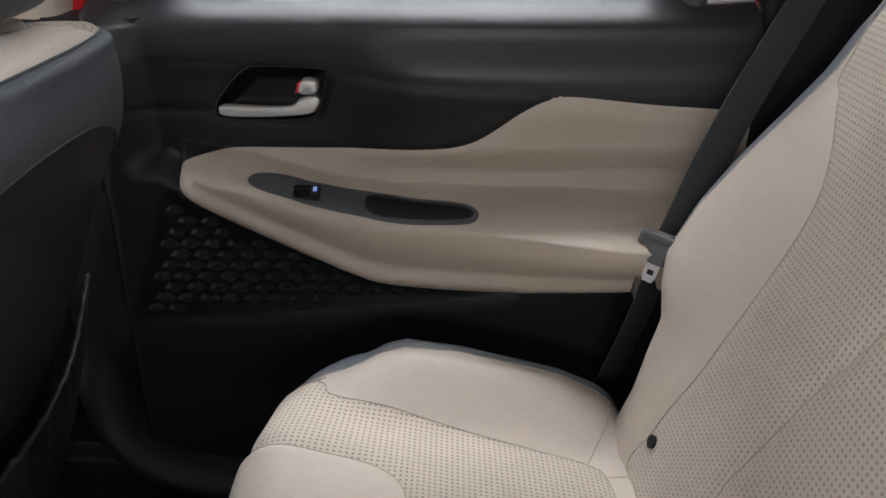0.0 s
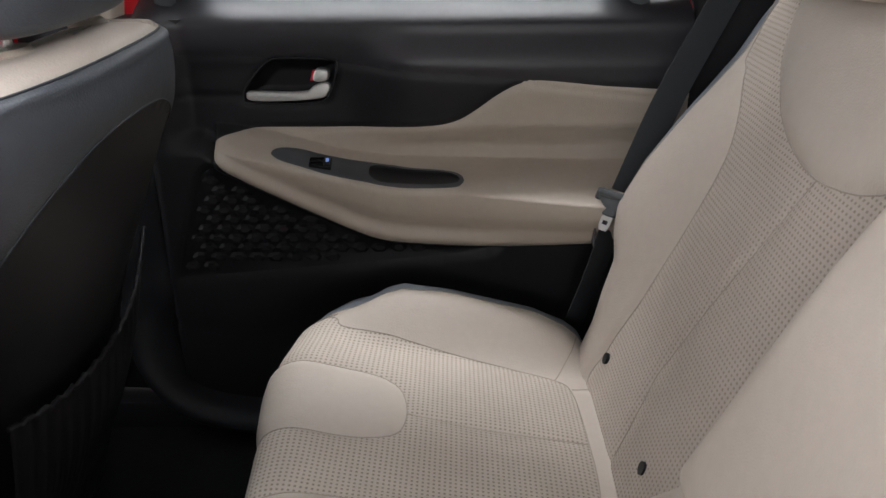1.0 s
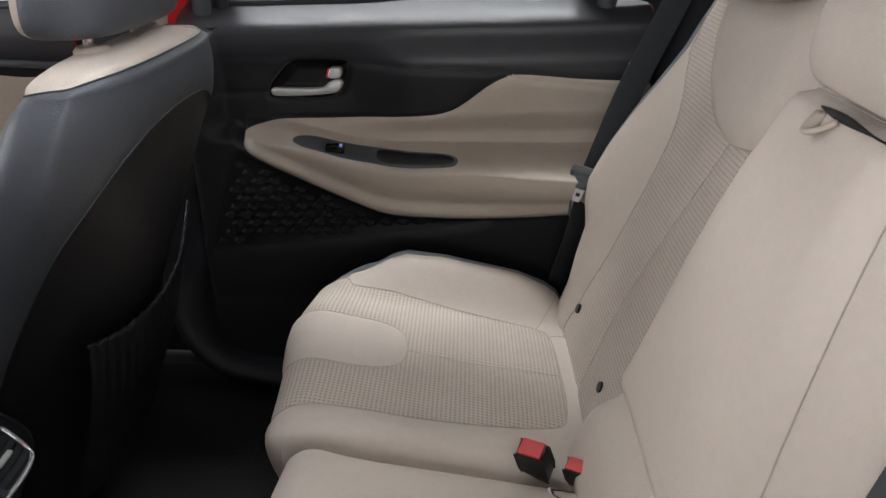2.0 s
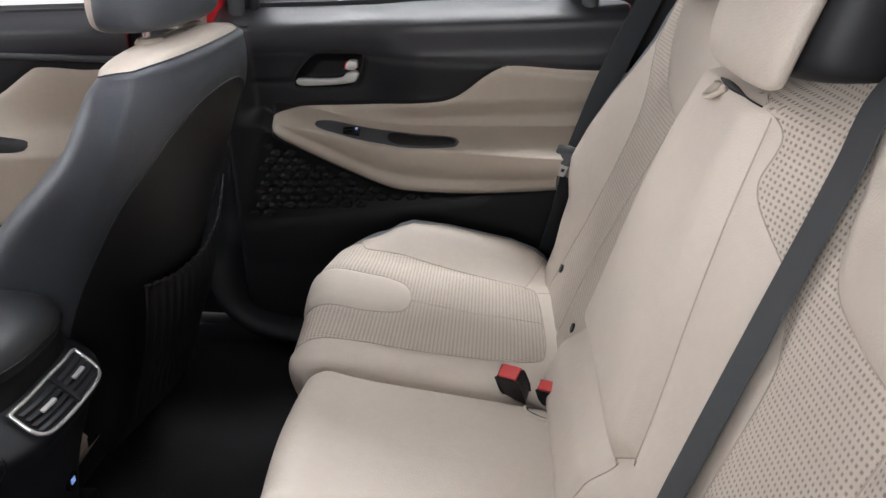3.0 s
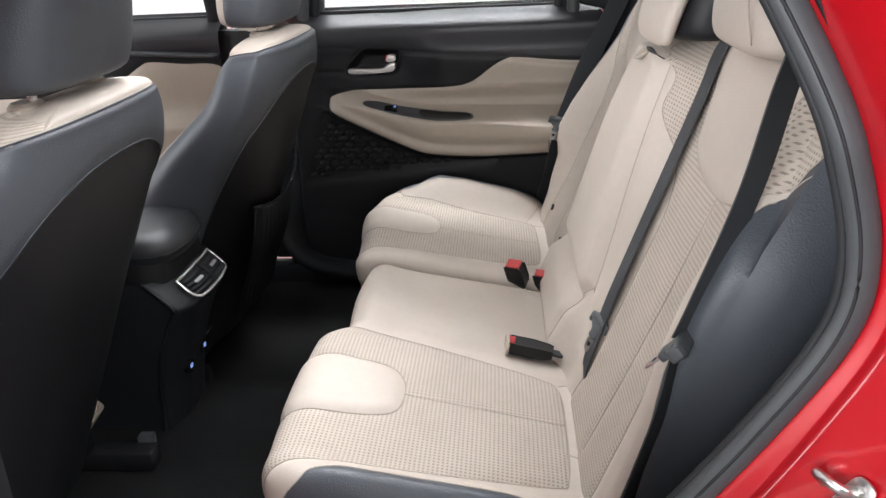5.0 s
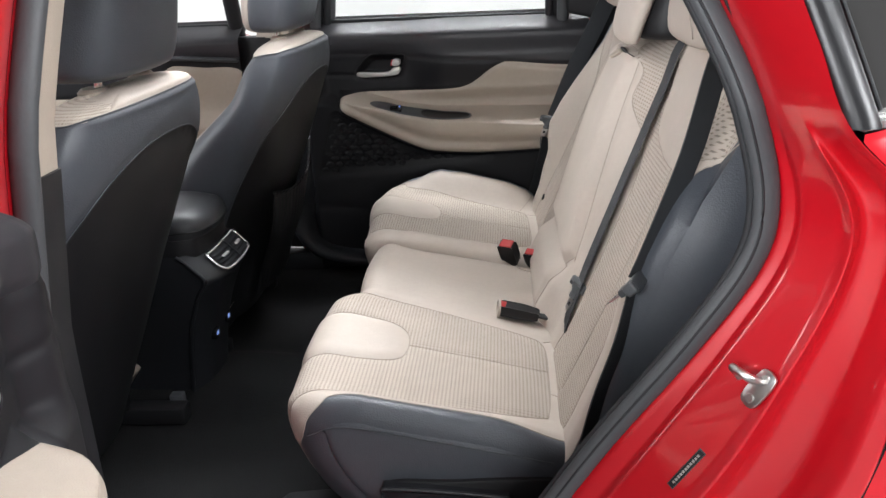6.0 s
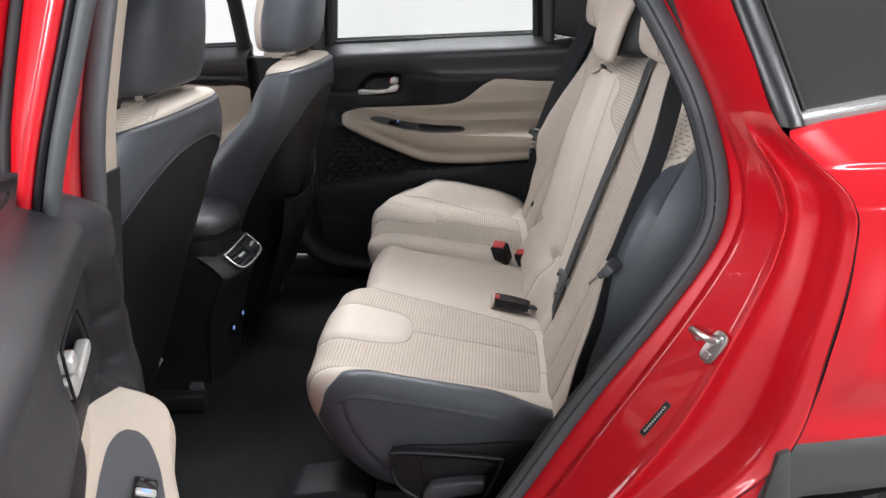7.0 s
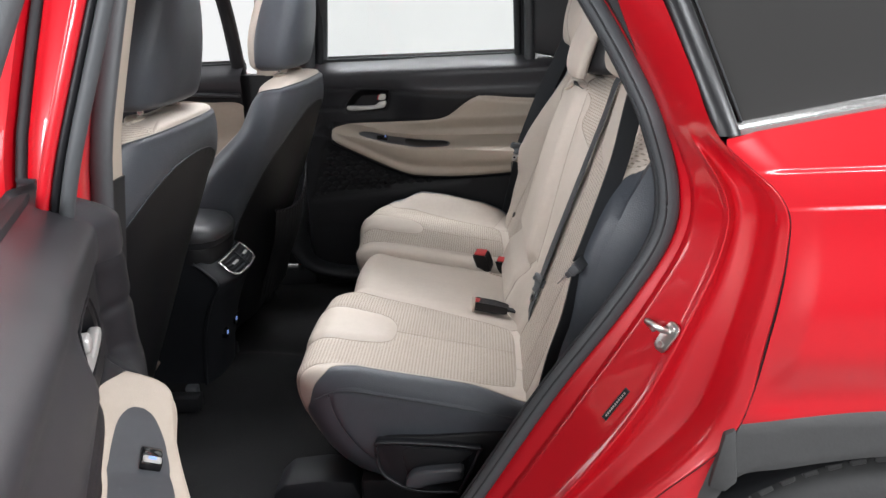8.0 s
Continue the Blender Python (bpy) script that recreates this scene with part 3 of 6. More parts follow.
def back_right():
    seat = thing("rear_seat_back", "reclined beige seat back with woven cloth and a smooth shield panel", "car seat", (0.35, 0.36, 0.70), "rear bench seats")
    at, total, c, d = profile_frame(BACK)
    s0 = arc_offset(c, d, 1, 0.70)
    y0, y1, r = 0.02, 0.648, 0.024

    def place(U, V):
        P, N = at(U + s0)
        rise = np.interp(U, [0, 0.05, 0.10, 0.15, 0.20, 0.235, 0.27, 0.33, 0.40, 0.46, 0.52, 0.6], [0.008, 0.010, 0.014, 0.024, 0.029, 0.044, 0.052, 0.045, 0.032, 0.018, 0.006, 0])
        lift = rise * smooth(V, 0.475, 0.60) - 0.012 * (1 - smooth(V, 0.10, 0.24)) * smooth(U, 0.05, 0.2)
        lift = lift - fillet(V, y0, y1, r)
        # the bolster is narrow beside the cushion, widest above it and narrow again at the shoulder
        wide = np.interp(U, [0, 0.14, 0.20, 0.26, 0.34, 0.44, 0.54, 0.66], [0.592, 0.588, 0.596, 0.634, 0.642, 0.632, 0.612, 0.590])
        y = np.where(V > 0.48, 0.48 + (V - 0.48) * (wide - 0.48) / (y1 - 0.48), V)
        return np.stack([P[:, 0] + N[:, 0] * lift, y, P[:, 1] + N[:, 1] * lift], 1), np.stack([N[:, 0], 0 * V, N[:, 1]], 1)

    mesh_area = rounded([(0.03, 0.50), (0.10, 0.515), (0.195, 0.496), (0.306, 0.483), (0.40, 0.483), (0.459, 0.512), (0.505, 0.562), (0.54, 0.60), (0.72, 0.62), (0.72, 0.05), (0.50, 0.06), (0.25, 0.16), (0.03, 0.21)], 110)
    shield = rounded([(0.74, 0.545), (0.61, 0.525), (0.547, 0.491), (0.505, 0.443), (0.480, 0.397), (0.463, 0.34), (0.456, 0.28), (0.462, 0.228), (0.474, 0.188), (0.50, 0.155), (0.60, 0.10), (0.74, 0.08)], 100)
    grey = rounded([(-0.2, 0.640), (0.20, 0.640), (0.30, 0.628), (0.45, 0.620), (0.54, 0.612), (0.80, 0.622), (0.80, 0.70), (-0.2, 0.70)], 60, 1)
    us, vs = np.linspace(-s0, total - s0, 108), with_edges(y0, y1, 96, 0.03)
    panels(seat, place, us, vs,
           [("cloth_panel", mesh_area, M_MESH_FINE, "fine ribbed beige cloth"), ("shield_panel", shield, M_BEIGE, "smooth beige leather shield", 0.006),
            ("edge_piping", grey, M_PIPING, "pale blue-grey leather edge")],
           ("leather_bolster", M_BEIGE, "beige leather"), thread=M_SEAM, seam=0.003, width=0.011, creases=([(0.456, 0.272), (0.392, 0.290), (0.274, 0.325), (0.163, 0.348), (0.091, 0.336), (0.05, 0.33)],))
    side_wall("side_cover", place, us, y1, lambda x, z: (x + 0.10, z - 0.04), M_GREY, seat, "", 1)
    part("mount_plug", cylinder((0.284, 0.489, 0.786), (0.300, 0.489, 0.780), 0.008), M_SHELL, seat, "dark child-seat anchor plug")
    part("mount_plug", cylinder((0.286, 0.255, 0.786), (0.302, 0.255, 0.780), 0.008), M_SHELL, seat, "dark child-seat anchor plug")
    return seat


def back_left():
    seat = thing("rear_bench_back", "wide reclined beige seat back with fold-down centre armrest", "car seat", (0.35, -0.26, 0.70), "rear bench seats")
    at, total, c, d = profile_frame(BACK)
    s0 = arc_offset(c, d, 1, 0.70)
    y0, y1, r = -0.665, 0.12, 0.032

    def place(U, V):
        P, N = at(U + s0)
        rise = np.interp(U, [0, 0.10, 0.20, 0.28, 0.36, 0.45, 0.55, 0.6], [0.0, 0.004, 0.012, 0.028, 0.034, 0.028, 0.008, 0])
        lift = rise * (1 - smooth(V, -0.635, -0.53))
        centre = smooth(V, -0.26, -0.12)
        lift = lift + (0.012 + 0.040 * smooth(U, 0.05, 0.5)) * centre * (1 - 0.8 * smooth(U, 0.552, 0.60)) - fillet(V, y0 + 0.10 * smooth(U, 0.40, 0.66), y1, r)
        lift = lift + 0.020 * (1 - smooth(U, 0.10, 0.15)) * smooth(U, 0.0, 0.05) * centre
        shear = 0.075 - 0.135 * np.clip((U - 0.08) / 0.46, 0, 1)
        y = V + shear * smooth(V, -0.12, 0.12)
        y = np.where(V < -0.5, y + 0.05 * (1 - smooth(V, -0.665, -0.5)) * smooth(U, 0.38, 0.66), y)
        return np.stack([P[:, 0] + N[:, 0] * lift, y, P[:, 1] + N[:, 1] * lift], 1), np.stack([N[:, 0], 0 * V, N[:, 1]], 1)

    mesh_area = rounded([(0.72, -0.03), (0.60, -0.045), (0.566, -0.10), (0.545, -0.172), (0.492, -0.176), (0.462, -0.205), (0.428, -0.268), (0.40, -0.30), (0.362, -0.318), (0.25, -0.322), (0.12, -0.328), (0.02, -0.33), (0.02, -0.55), (0.12, -0.575), (0.25, -0.570), (0.36, -0.572), (0.44, -0.590), (0.48, -0.618), (0.52, -0.645), (0.55, -0.68), (0.60, -0.71), (0.72, -0.72)], 150)
    shield = rounded([(0.74, -0.235), (0.62, -0.245), (0.55, -0.28), (0.473, -0.32), (0.452, -0.385), (0.446, -0.46), (0.452, -0.515), (0.468, -0.548), (0.52, -0.562), (0.60, -0.568), (0.74, -0.575)], 100)
    grey = rounded([(-0.2, -0.652), (0.05, -0.650), (0.28, -0.645), (0.38, -0.642), (0.46, -0.637), (0.505, -0.634), (0.535, -0.645), (0.565, -0.668), (0.58, -0.72), (-0.2, -0.72)], 60, 1)
    rest = rounded([(0.155, 0.20), (0.155, 0.0), (0.15, -0.155), (0.18, -0.19), (0.32, -0.175), (0.44, -0.165), (0.555, -0.155), (0.566, -0.12), (0.566, 0.0), (0.563, 0.20)], 70, 1)
    us, vs = np.linspace(-s0, total - s0, 108), with_edges(y0, y1, 126, 0.03)
    panels(seat, place, us, vs,
           [("cloth_panel", mesh_area, M_MESH, "open-weave beige cloth"), ("shield_panel", shield, M_BEIGE, "smooth beige leather shield", 0.006),
            ("side_bolster", grey, M_GREY, "blue-grey leather side"), ("centre_armrest", rest, M_BEIGE, "beige leather fold-down armrest", 0.011)],
           ("leather_cover", M_BEIGE, "beige leather"), thread=M_SEAM, seam=0.003, width=0.011,
           creases=([(0.452, -0.475), (0.30, -0.478), (0.05, -0.468)], [(0.152, -0.165), (0.10, -0.152), (0.04, -0.138)]))
    side_wall("side_cover", place, us, y0, lambda x, z: (x + 0.12, z - 0.05), M_GREY, seat, "blue-grey leather side", -1)
    # finger strap in the armrest's upper edge
    # charcoal bar on the surface draws the shade of the fold
    vv = np.linspace(0.015, -0.150, 24)
    Q, M = place(np.full(24, 0.5560), vv)
    make("slot_shade", *tube(Q + M * 0.0070, [0.0010 + 0.0030 * math.sin(math.pi * min(1, k / 18)) for k in range(24)], 8), M_SHELL, seat, "dark slot over the armrest")
    vv = np.linspace(-0.005, -0.055, 16)
    Q, M = place(0.552 - 0.016 * np.sin(np.linspace(0, math.pi, 16)), vv)
    make("pull_strap", *tube(Q + M * (0.010 + 0.010 * np.sin(np.linspace(0, math.pi, 16)))[:, None], 0.0065, 8, flat=0.45), M_TRIM, seat, "beige pull strap")
    part("mount_plug", cylinder((0.296, -0.300, 0.800), (0.312, -0.300, 0.792), 0.007), M_SHELL, seat, "dark child-seat anchor plug")
    return seat


back_right()
back_left()


def pillow(rings, n_exp=2.8, sides=40):
    """Padded block: rings of (z, x centre, half depth, y centre, half width)."""
    out = []
    for z, xc, hx, yc, hy in rings:
        ring = []
        for k in range(sides):
            g = 2 * math.pi * k / sides
            c, s = math.cos(g), math.sin(g)
            ring.append((xc + hx * math.copysign(abs(c) ** (2 / n_exp), c), yc + hy * math.copysign(abs(s) ** (2 / n_exp), s), z))
        out.append(ring)
    return out


def dense(rows, n):
    return [tuple(r) for r in spline(rows, n)]


def rear_headrest(yc, tall, label):
    h = thing("rear_headrest", label, "headrest", (0.49, yc, 1.285), "rear headrests")
    rows = [(1.282, 0.475, 0.012, yc, 0.06), (1.286, 0.474, 0.035, yc, 0.105), (1.305, 0.474, 0.048, yc, 0.128), (1.36, 0.487, 0.056, yc, 0.138), (1.43, 0.506, 0.056, yc, 0.136),
            (1.48, 0.520, 0.050, yc, 0.124), (1.503, 0.527, 0.034, yc, 0.10), (1.508, 0.528, 0.012, yc, 0.06)]
    make("pad", *loft(pillow(dense(rows, 30))), M_BEIGE, h, "beige leather")
    seam = spline([(0.432, yc - 0.09, 1.30), (0.424, yc - 0.10, 1.36), (0.448, yc - 0.098, 1.44), (0.474, yc - 0.085, 1.49)], 24)
    make("seam", *tube(seam, 0.0009, 6), M_SEAM, h)
    for s in (-0.06, 0.06):
        part("post", cylinder((0.50, yc + s, 1.26), (0.50, yc + s, 1.30), 0.006), M_CHROME, h, "steel post")
    return h


rear_headrest(-0.455, True, "beige leather rear headrest on a grey-sided bench")
rear_headrest(0.36, True, "beige leather rear headrest above the single seat")


def centre_headrest():
    """Low, L-shaped rest that hugs the bench top."""
    yc = -0.115
    h = thing("centre_headrest", "low beige centre headrest with dark grey rear half", "headrest", (0.45, yc, 1.27), "rear headrests")
    rows = [(1.256, 0.408, 0.008, yc, 0.07), (1.260, 0.407, 0.014, yc, 0.100), (1.285, 0.410, 0.018, yc, 0.114), (1.33, 0.425, 0.020, yc, 0.116), (1.375, 0.447, 0.019, yc, 0.11), (1.398, 0.460, 0.014, yc, 0.09), (1.402, 0.463, 0.006, yc, 0.05)]
    make("pad", *loft(pillow(dense(rows, 26))), M_BEIGE, h, "beige leather front")
    rows = [(1.262, 0.478, 0.030, yc, 0.08), (1.266, 0.478, 0.062, yc, 0.110), (1.29, 0.482, 0.074, yc, 0.1165), (1.35, 0.500, 0.074, yc, 0.1165), (1.385, 0.514, 0.064, yc, 0.108), (1.402, 0.520, 0.040, yc, 0.085), (1.407, 0.522, 0.014, yc, 0.05)]
    make("rear_half", *loft(pillow(dense(rows, 22))), M_SHELL, h, "dark charcoal rear half")
    return h


centre_headrest()


# ---------------------------------------------------------------- front seats
def front_seat(yc, dx, label):
    seat = thing("front_seat", label, "car seat", (-0.45 + dx, yc, 0.50), "front seats")
    # height, rear edge, front edge, half width
    edges = [(0.56, -0.475, -0.730, 0.210), (0.66, -0.436, -0.735, 0.225), (0.78, -0.388, -0.715, 0.243), (0.90, -0.344, -0.655, 0.260), (1.00, -0.306, -0.570, 0.268),
             (1.07, -0.282, -0.492, 0.272), (1.12, -0.266, -0.436, 0.270), (1.16, -0.257, -0.412, 0.262), (1.195, -0.253, -0.394, 0.247), (1.215, -0.254, -0.380, 0.232)]
    rows = [(z, (b + f) / 2, (b - f) / 2, w) for z, b, f, w in edges]
    tab = spline(rows, 120)
    ztop = 1.215

    def place(U, V):
        z = np.minimum(U, ztop)
        f = [np.interp(z, tab[:, 0], tab[:, k]) for k in (1, 2, 3)]
        phi = np.clip((U - ztop) / 0.10, 0, 1) * math.pi / 2
        k = np.cos(phi) ** 0.8
        zz = z + 0.034 * np.sin(phi)
        g = V / 0.25
        c, s = np.cos(g), np.sin(g)
        n = 3.5 - 1.2 * smooth(c, -0.3, 0.4)
        x = dx + f[0] + f[1] * k * np.sign(c) * np.abs(c) ** (2 / n) + 0.010 * np.sin(phi)
        y = yc + f[2] * k * np.sign(s) * np.abs(s) ** (2 / n)
        # the middle of the rear face is drawn in a little, the shoulders slope forward
        N = np.stack([c * np.cos(phi), s * np.cos(phi), np.sin(phi)], 1)
        return np.stack([x, y, zz], 1), N

    q = 0.25
    half = [(1.163, 0.20), (1.154, 0.40), (1.126, 0.70), (1.088, 0.90), (1.042, 1.06), (0.956, 1.16), (0.80, 1.24), (0.50, 1.30)]
    shell = rounded([(z, -g * q) for z, g in half[::-1]] + [(1.166, 0.0)] + [(z, g * q) for z, g in half], 90)
    collar = rounded([(1.50, -1.2), (1.30, -1.2), (1.19, -0.72), (1.203, -0.60), (1.223, -0.42), (1.238, -0.25), (1.246, 0.0), (1.238, 0.25), (1.223, 0.42), (1.203, 0.60), (1.19, 0.72), (1.30, 1.2), (1.50, 1.2)], 90)
    g, k = (1, 0.010) if yc > 0 else (-1, 0.0)
    collar = [(a + k, b) for a, b in collar]
    weave = [(1.50, g * 1.2), (1.30, g * 1.2), (1.19 + k, g * 0.72), (1.203 + k, g * 0.60), (1.223 + k, g * 0.42), (1.240 + k, g * 0.20), (1.266, g * 0.22), (1.285, g * 0.45), (1.50, g * 0.6)]
    front = [(0.3, 0.63), (1.15, 0.64), (1.15, 0.67), (1.13, 0.80), (0.3, 0.80)]
    front2 = [(0.3, -0.63), (1.15, -0.64), (1.15, -0.67), (1.13, -0.80), (0.3, -0.80)]
    us = np.r_[np.linspace(0.56, 1.215, 80), 1.215 + 0.10 * np.linspace(0, 0.995, 22)[1:]]
    vs = np.linspace(-math.pi * q, math.pi * q, 190)
    panels(seat, place, us, vs,
           [("back_shell", shell, M_SHELL, "charcoal plastic rear shell", -0.007), ("shoulder_collar", collar, M_BEIGE, "beige leather top"), ("collar_weave", weave, M_MESH, "beige woven cloth"),
            ("front_cover", front, M_BEIGE, "beige leather front"), ("front_cover", front2, M_BEIGE, "beige leather front")],
           ("backrest", M_GREY, "blue-grey leather"), seam=0.004, width=0.011, flip=True, thread=M_SEAMGREY, thick=0.0013)
    cush = [(-0.52, 0.66), (-0.55, 0.74), (-0.70, 0.775), (-0.95, 0.80), (-1.04, 0.78), (-1.06, 0.70), (-1.0, 0.60), (-0.55, 0.58)]
    cush = [(x + dx, z) for x, z in cush]
    part("seat_cushion", solid(*prism(rounded(cush, 40), yc - 0.255, yc + 0.255), bevel=0.035, segments=4), M_BEIGE, seat, "beige leather cushion")
    part("seat_base", box((dx - 0.98, yc - 0.22, 0.53), (dx - 0.52, yc + 0.22, 0.62), 0.02), M_SHELL, seat, "black seat base")
    for s in (-1, 1):
        part("rail", box((-1.0, yc + s * 0.215 - 0.022, 0.496), (-0.50, yc + s * 0.215 + 0.022, 0.535), 0.006), M_SHELL, seat, "black floor rail")
        part("rail_bolt", box((-0.545, yc + s * 0.245 - 0.012, 0.52), (-0.515, yc + s * 0.245 + 0.012, 0.545), 0.004), M_LOOP, seat, "grey rail end cap")
    for s in (-0.0875, 0.0875):
        part("post_guide", solid(*loft(pillow([(1.236, dx - 0.330, 0.018, yc + s, 0.028), (1.247, dx - 0.330, 0.019, yc + s, 0.028), (1.252, dx - 0.330, 0.015, yc + s, 0.023)], 2.2, 24))), M_TRIM, seat, "beige post guide")
    return seat


front_seat(0.36, 0.0, "grey leather front passenger seat with beige shoulder collar")
front_seat(-0.376, -0.094, "grey leather driver seat with beige shoulder collar")


def front_headrest(yc, dx):
    h = thing("front_headrest", "dark grey front headrest with beige face on steel posts", "headrest", (-0.33 + dx, yc, 1.25), "front headrests")
    rows = [(1.261, -0.345, 0.024, yc, 0.10), (1.265, -0.345, 0.056, yc, 0.134), (1.283, -0.345, 0.070, yc, 0.149), (1.34, -0.337, 0.078, yc, 0.145), (1.40, -0.324, 0.076, yc, 0.130),
            (1.45, -0.312, 0.068, yc, 0.112), (1.495, -0.303, 0.054, yc, 0.090), (1.516, -0.300, 0.024, yc, 0.058)]
    tab = spline(rows, 80)

    def place(U, V):
        f = [np.interp(U, tab[:, 0], tab[:, k]) for k in (1, 2, 4)]
        g = V / 0.12
        n = 3.0
        c, s = np.cos(g), np.sin(g)
        x = dx + f[0] + f[1] * np.sign(c) * np.abs(c) ** (2 / n)
        y = yc + f[2] * np.sign(s) * np.abs(s) ** (2 / n)
        return np.stack([x, y, U], 1), np.stack([c, s, 0 * c], 1)

    q = 0.12
    us = 1.261 + 0.255 * (0.5 - 0.5 * np.cos(np.linspace(0, math.pi, 46)))
    vs = np.linspace(-math.pi * q, math.pi * q, 90)
    face = [[(1.2, a * 2.00 * q), (1.6, a * 2.00 * q), (1.6, a * 3.3 * q), (1.2, a * 3.3 * q)] for a in (-1, 1)]
    panels(h, place, us, vs, [("face", face[0], M_BEIGE, "beige leather face"), ("face", face[1], M_BEIGE, "beige leather face")],
           ("pad", M_GREY, "dark grey leather"), seam=0.003, width=0.005, flip=True)
    for z, k in ((1.2615, -1), (1.5155, 1)):
        f = [float(np.interp(z, tab[:, 0], tab[:, i])) for i in (1, 2, 4)]
        part("end_cap", solid(*loft(pillow([(z, dx + f[0], f[1], yc, f[2]), (z + k * 0.003, dx + f[0], f[1] * 0.7, yc, f[2] * 0.8)], 3.0, 40))), M_GREY, h)
    for s in (-0.0875, 0.0875):
        part("post", cylinder((dx - 0.334, yc + s, 1.236), (dx - 0.330, yc + s, 1.30), 0.0062), M_CHROME, h, "steel post")
    return h


front_headrest(0.36, 0.0)
front_headrest(-0.374, -0.082)


# ---------------------------------------------------------------- doors
RIDGE = np.array([(-0.32, 1.018), (-0.30, 1.018), (-0.272, 1.014), (-0.197, 1.000), (-0.107, 0.975), (-0.015, 0.962), (0.15, 0.957), (0.45, 0.950)])
UNDER = np.array([(-0.315, 1.006), (-0.298, 0.992), (-0.252, 0.972), (-0.149, 0.921), (-0.06, 0.882), (-0.019, 0.872), (0.06, 0.866), (0.143, 0.866), (0.27, 0.874), (0.45, 0.890)])


def armrest_height(x, z, tip=-0.291, dx=0.0):
    """How far the armrest stands out of the door trim."""
    x = x - dx
    zr, zl = np.interp(x, RIDGE[:, 0], RIDGE[:, 1]), np.interp(x, UNDER[:, 0], UNDER[:, 1])
    t = np.clip((x - tip + 0.006) / 0.065, 0, 1)
    a = 0.070 * np.sqrt(t * (2 - t)) + 0.018 * smooth(x, -0.20, 0.0) + 0.052 * smooth(x, 0.02, 0.32)
    w = np.clip((z - zr - 0.001) / 0.030, 0, 1)
    up = 1 - (0.8 * w + 0.2 * smooth(w, 0, 1))
    t = np.clip((zr - z) / np.maximum(zr - zl, 1e-3), 0, 1)
    down = np.where(z > zl, 1 - 0.60 * t ** 2.2, 0.40 * np.exp(-(np.maximum(zl - z, 0) / 0.009) ** 2))
    return a * np.where(z > zr, up, down)


def trim_surface(x, z, dx=0.0):
    """y of the right-hand door trim."""
    zl = np.interp(x - dx, UNDER[:, 0], UNDER[:, 1])
    y = 0.730 + 0.036 * smooth(z - zl, -0.005, 0.035) * (1 - 0.9 * smooth(-(x - dx), 0.325, 0.372)) - 0.010 * smooth(z, 1.125, 1.180) * (1 - 0.9 * smooth(-(x - dx), 0.325, 0.372)) + 0.085 * smooth(z, 1.190, 1.248) ** 1.3
    y = y + 0.030 * smooth(-(x - dx), 0.385, 0.41)
    y = y - (0.020 * smooth(z, 1.005, 1.05) + 0.012 * smooth(z, 1.05, 1.12)) * smooth(x - dx, -0.10, 0.02) * (1 - 0.8 * smooth(z, 1.13, 1.19))
    return y - armrest_height(x, z, dx=dx)


def on_shelf(outline):
    """Outline (x, depth) on the armrest's upper face, as (x, z)."""
    out = []
    for x, y in outline:
        zs = np.interp(x, RIDGE[:, 0], RIDGE[:, 1]) + np.linspace(-0.002, 0.034, 120)
        ys = trim_surface(np.full(120, x), zs)
        out.append((x, float(np.interp(y, np.maximum.accumulate(ys), zs))))
    return out


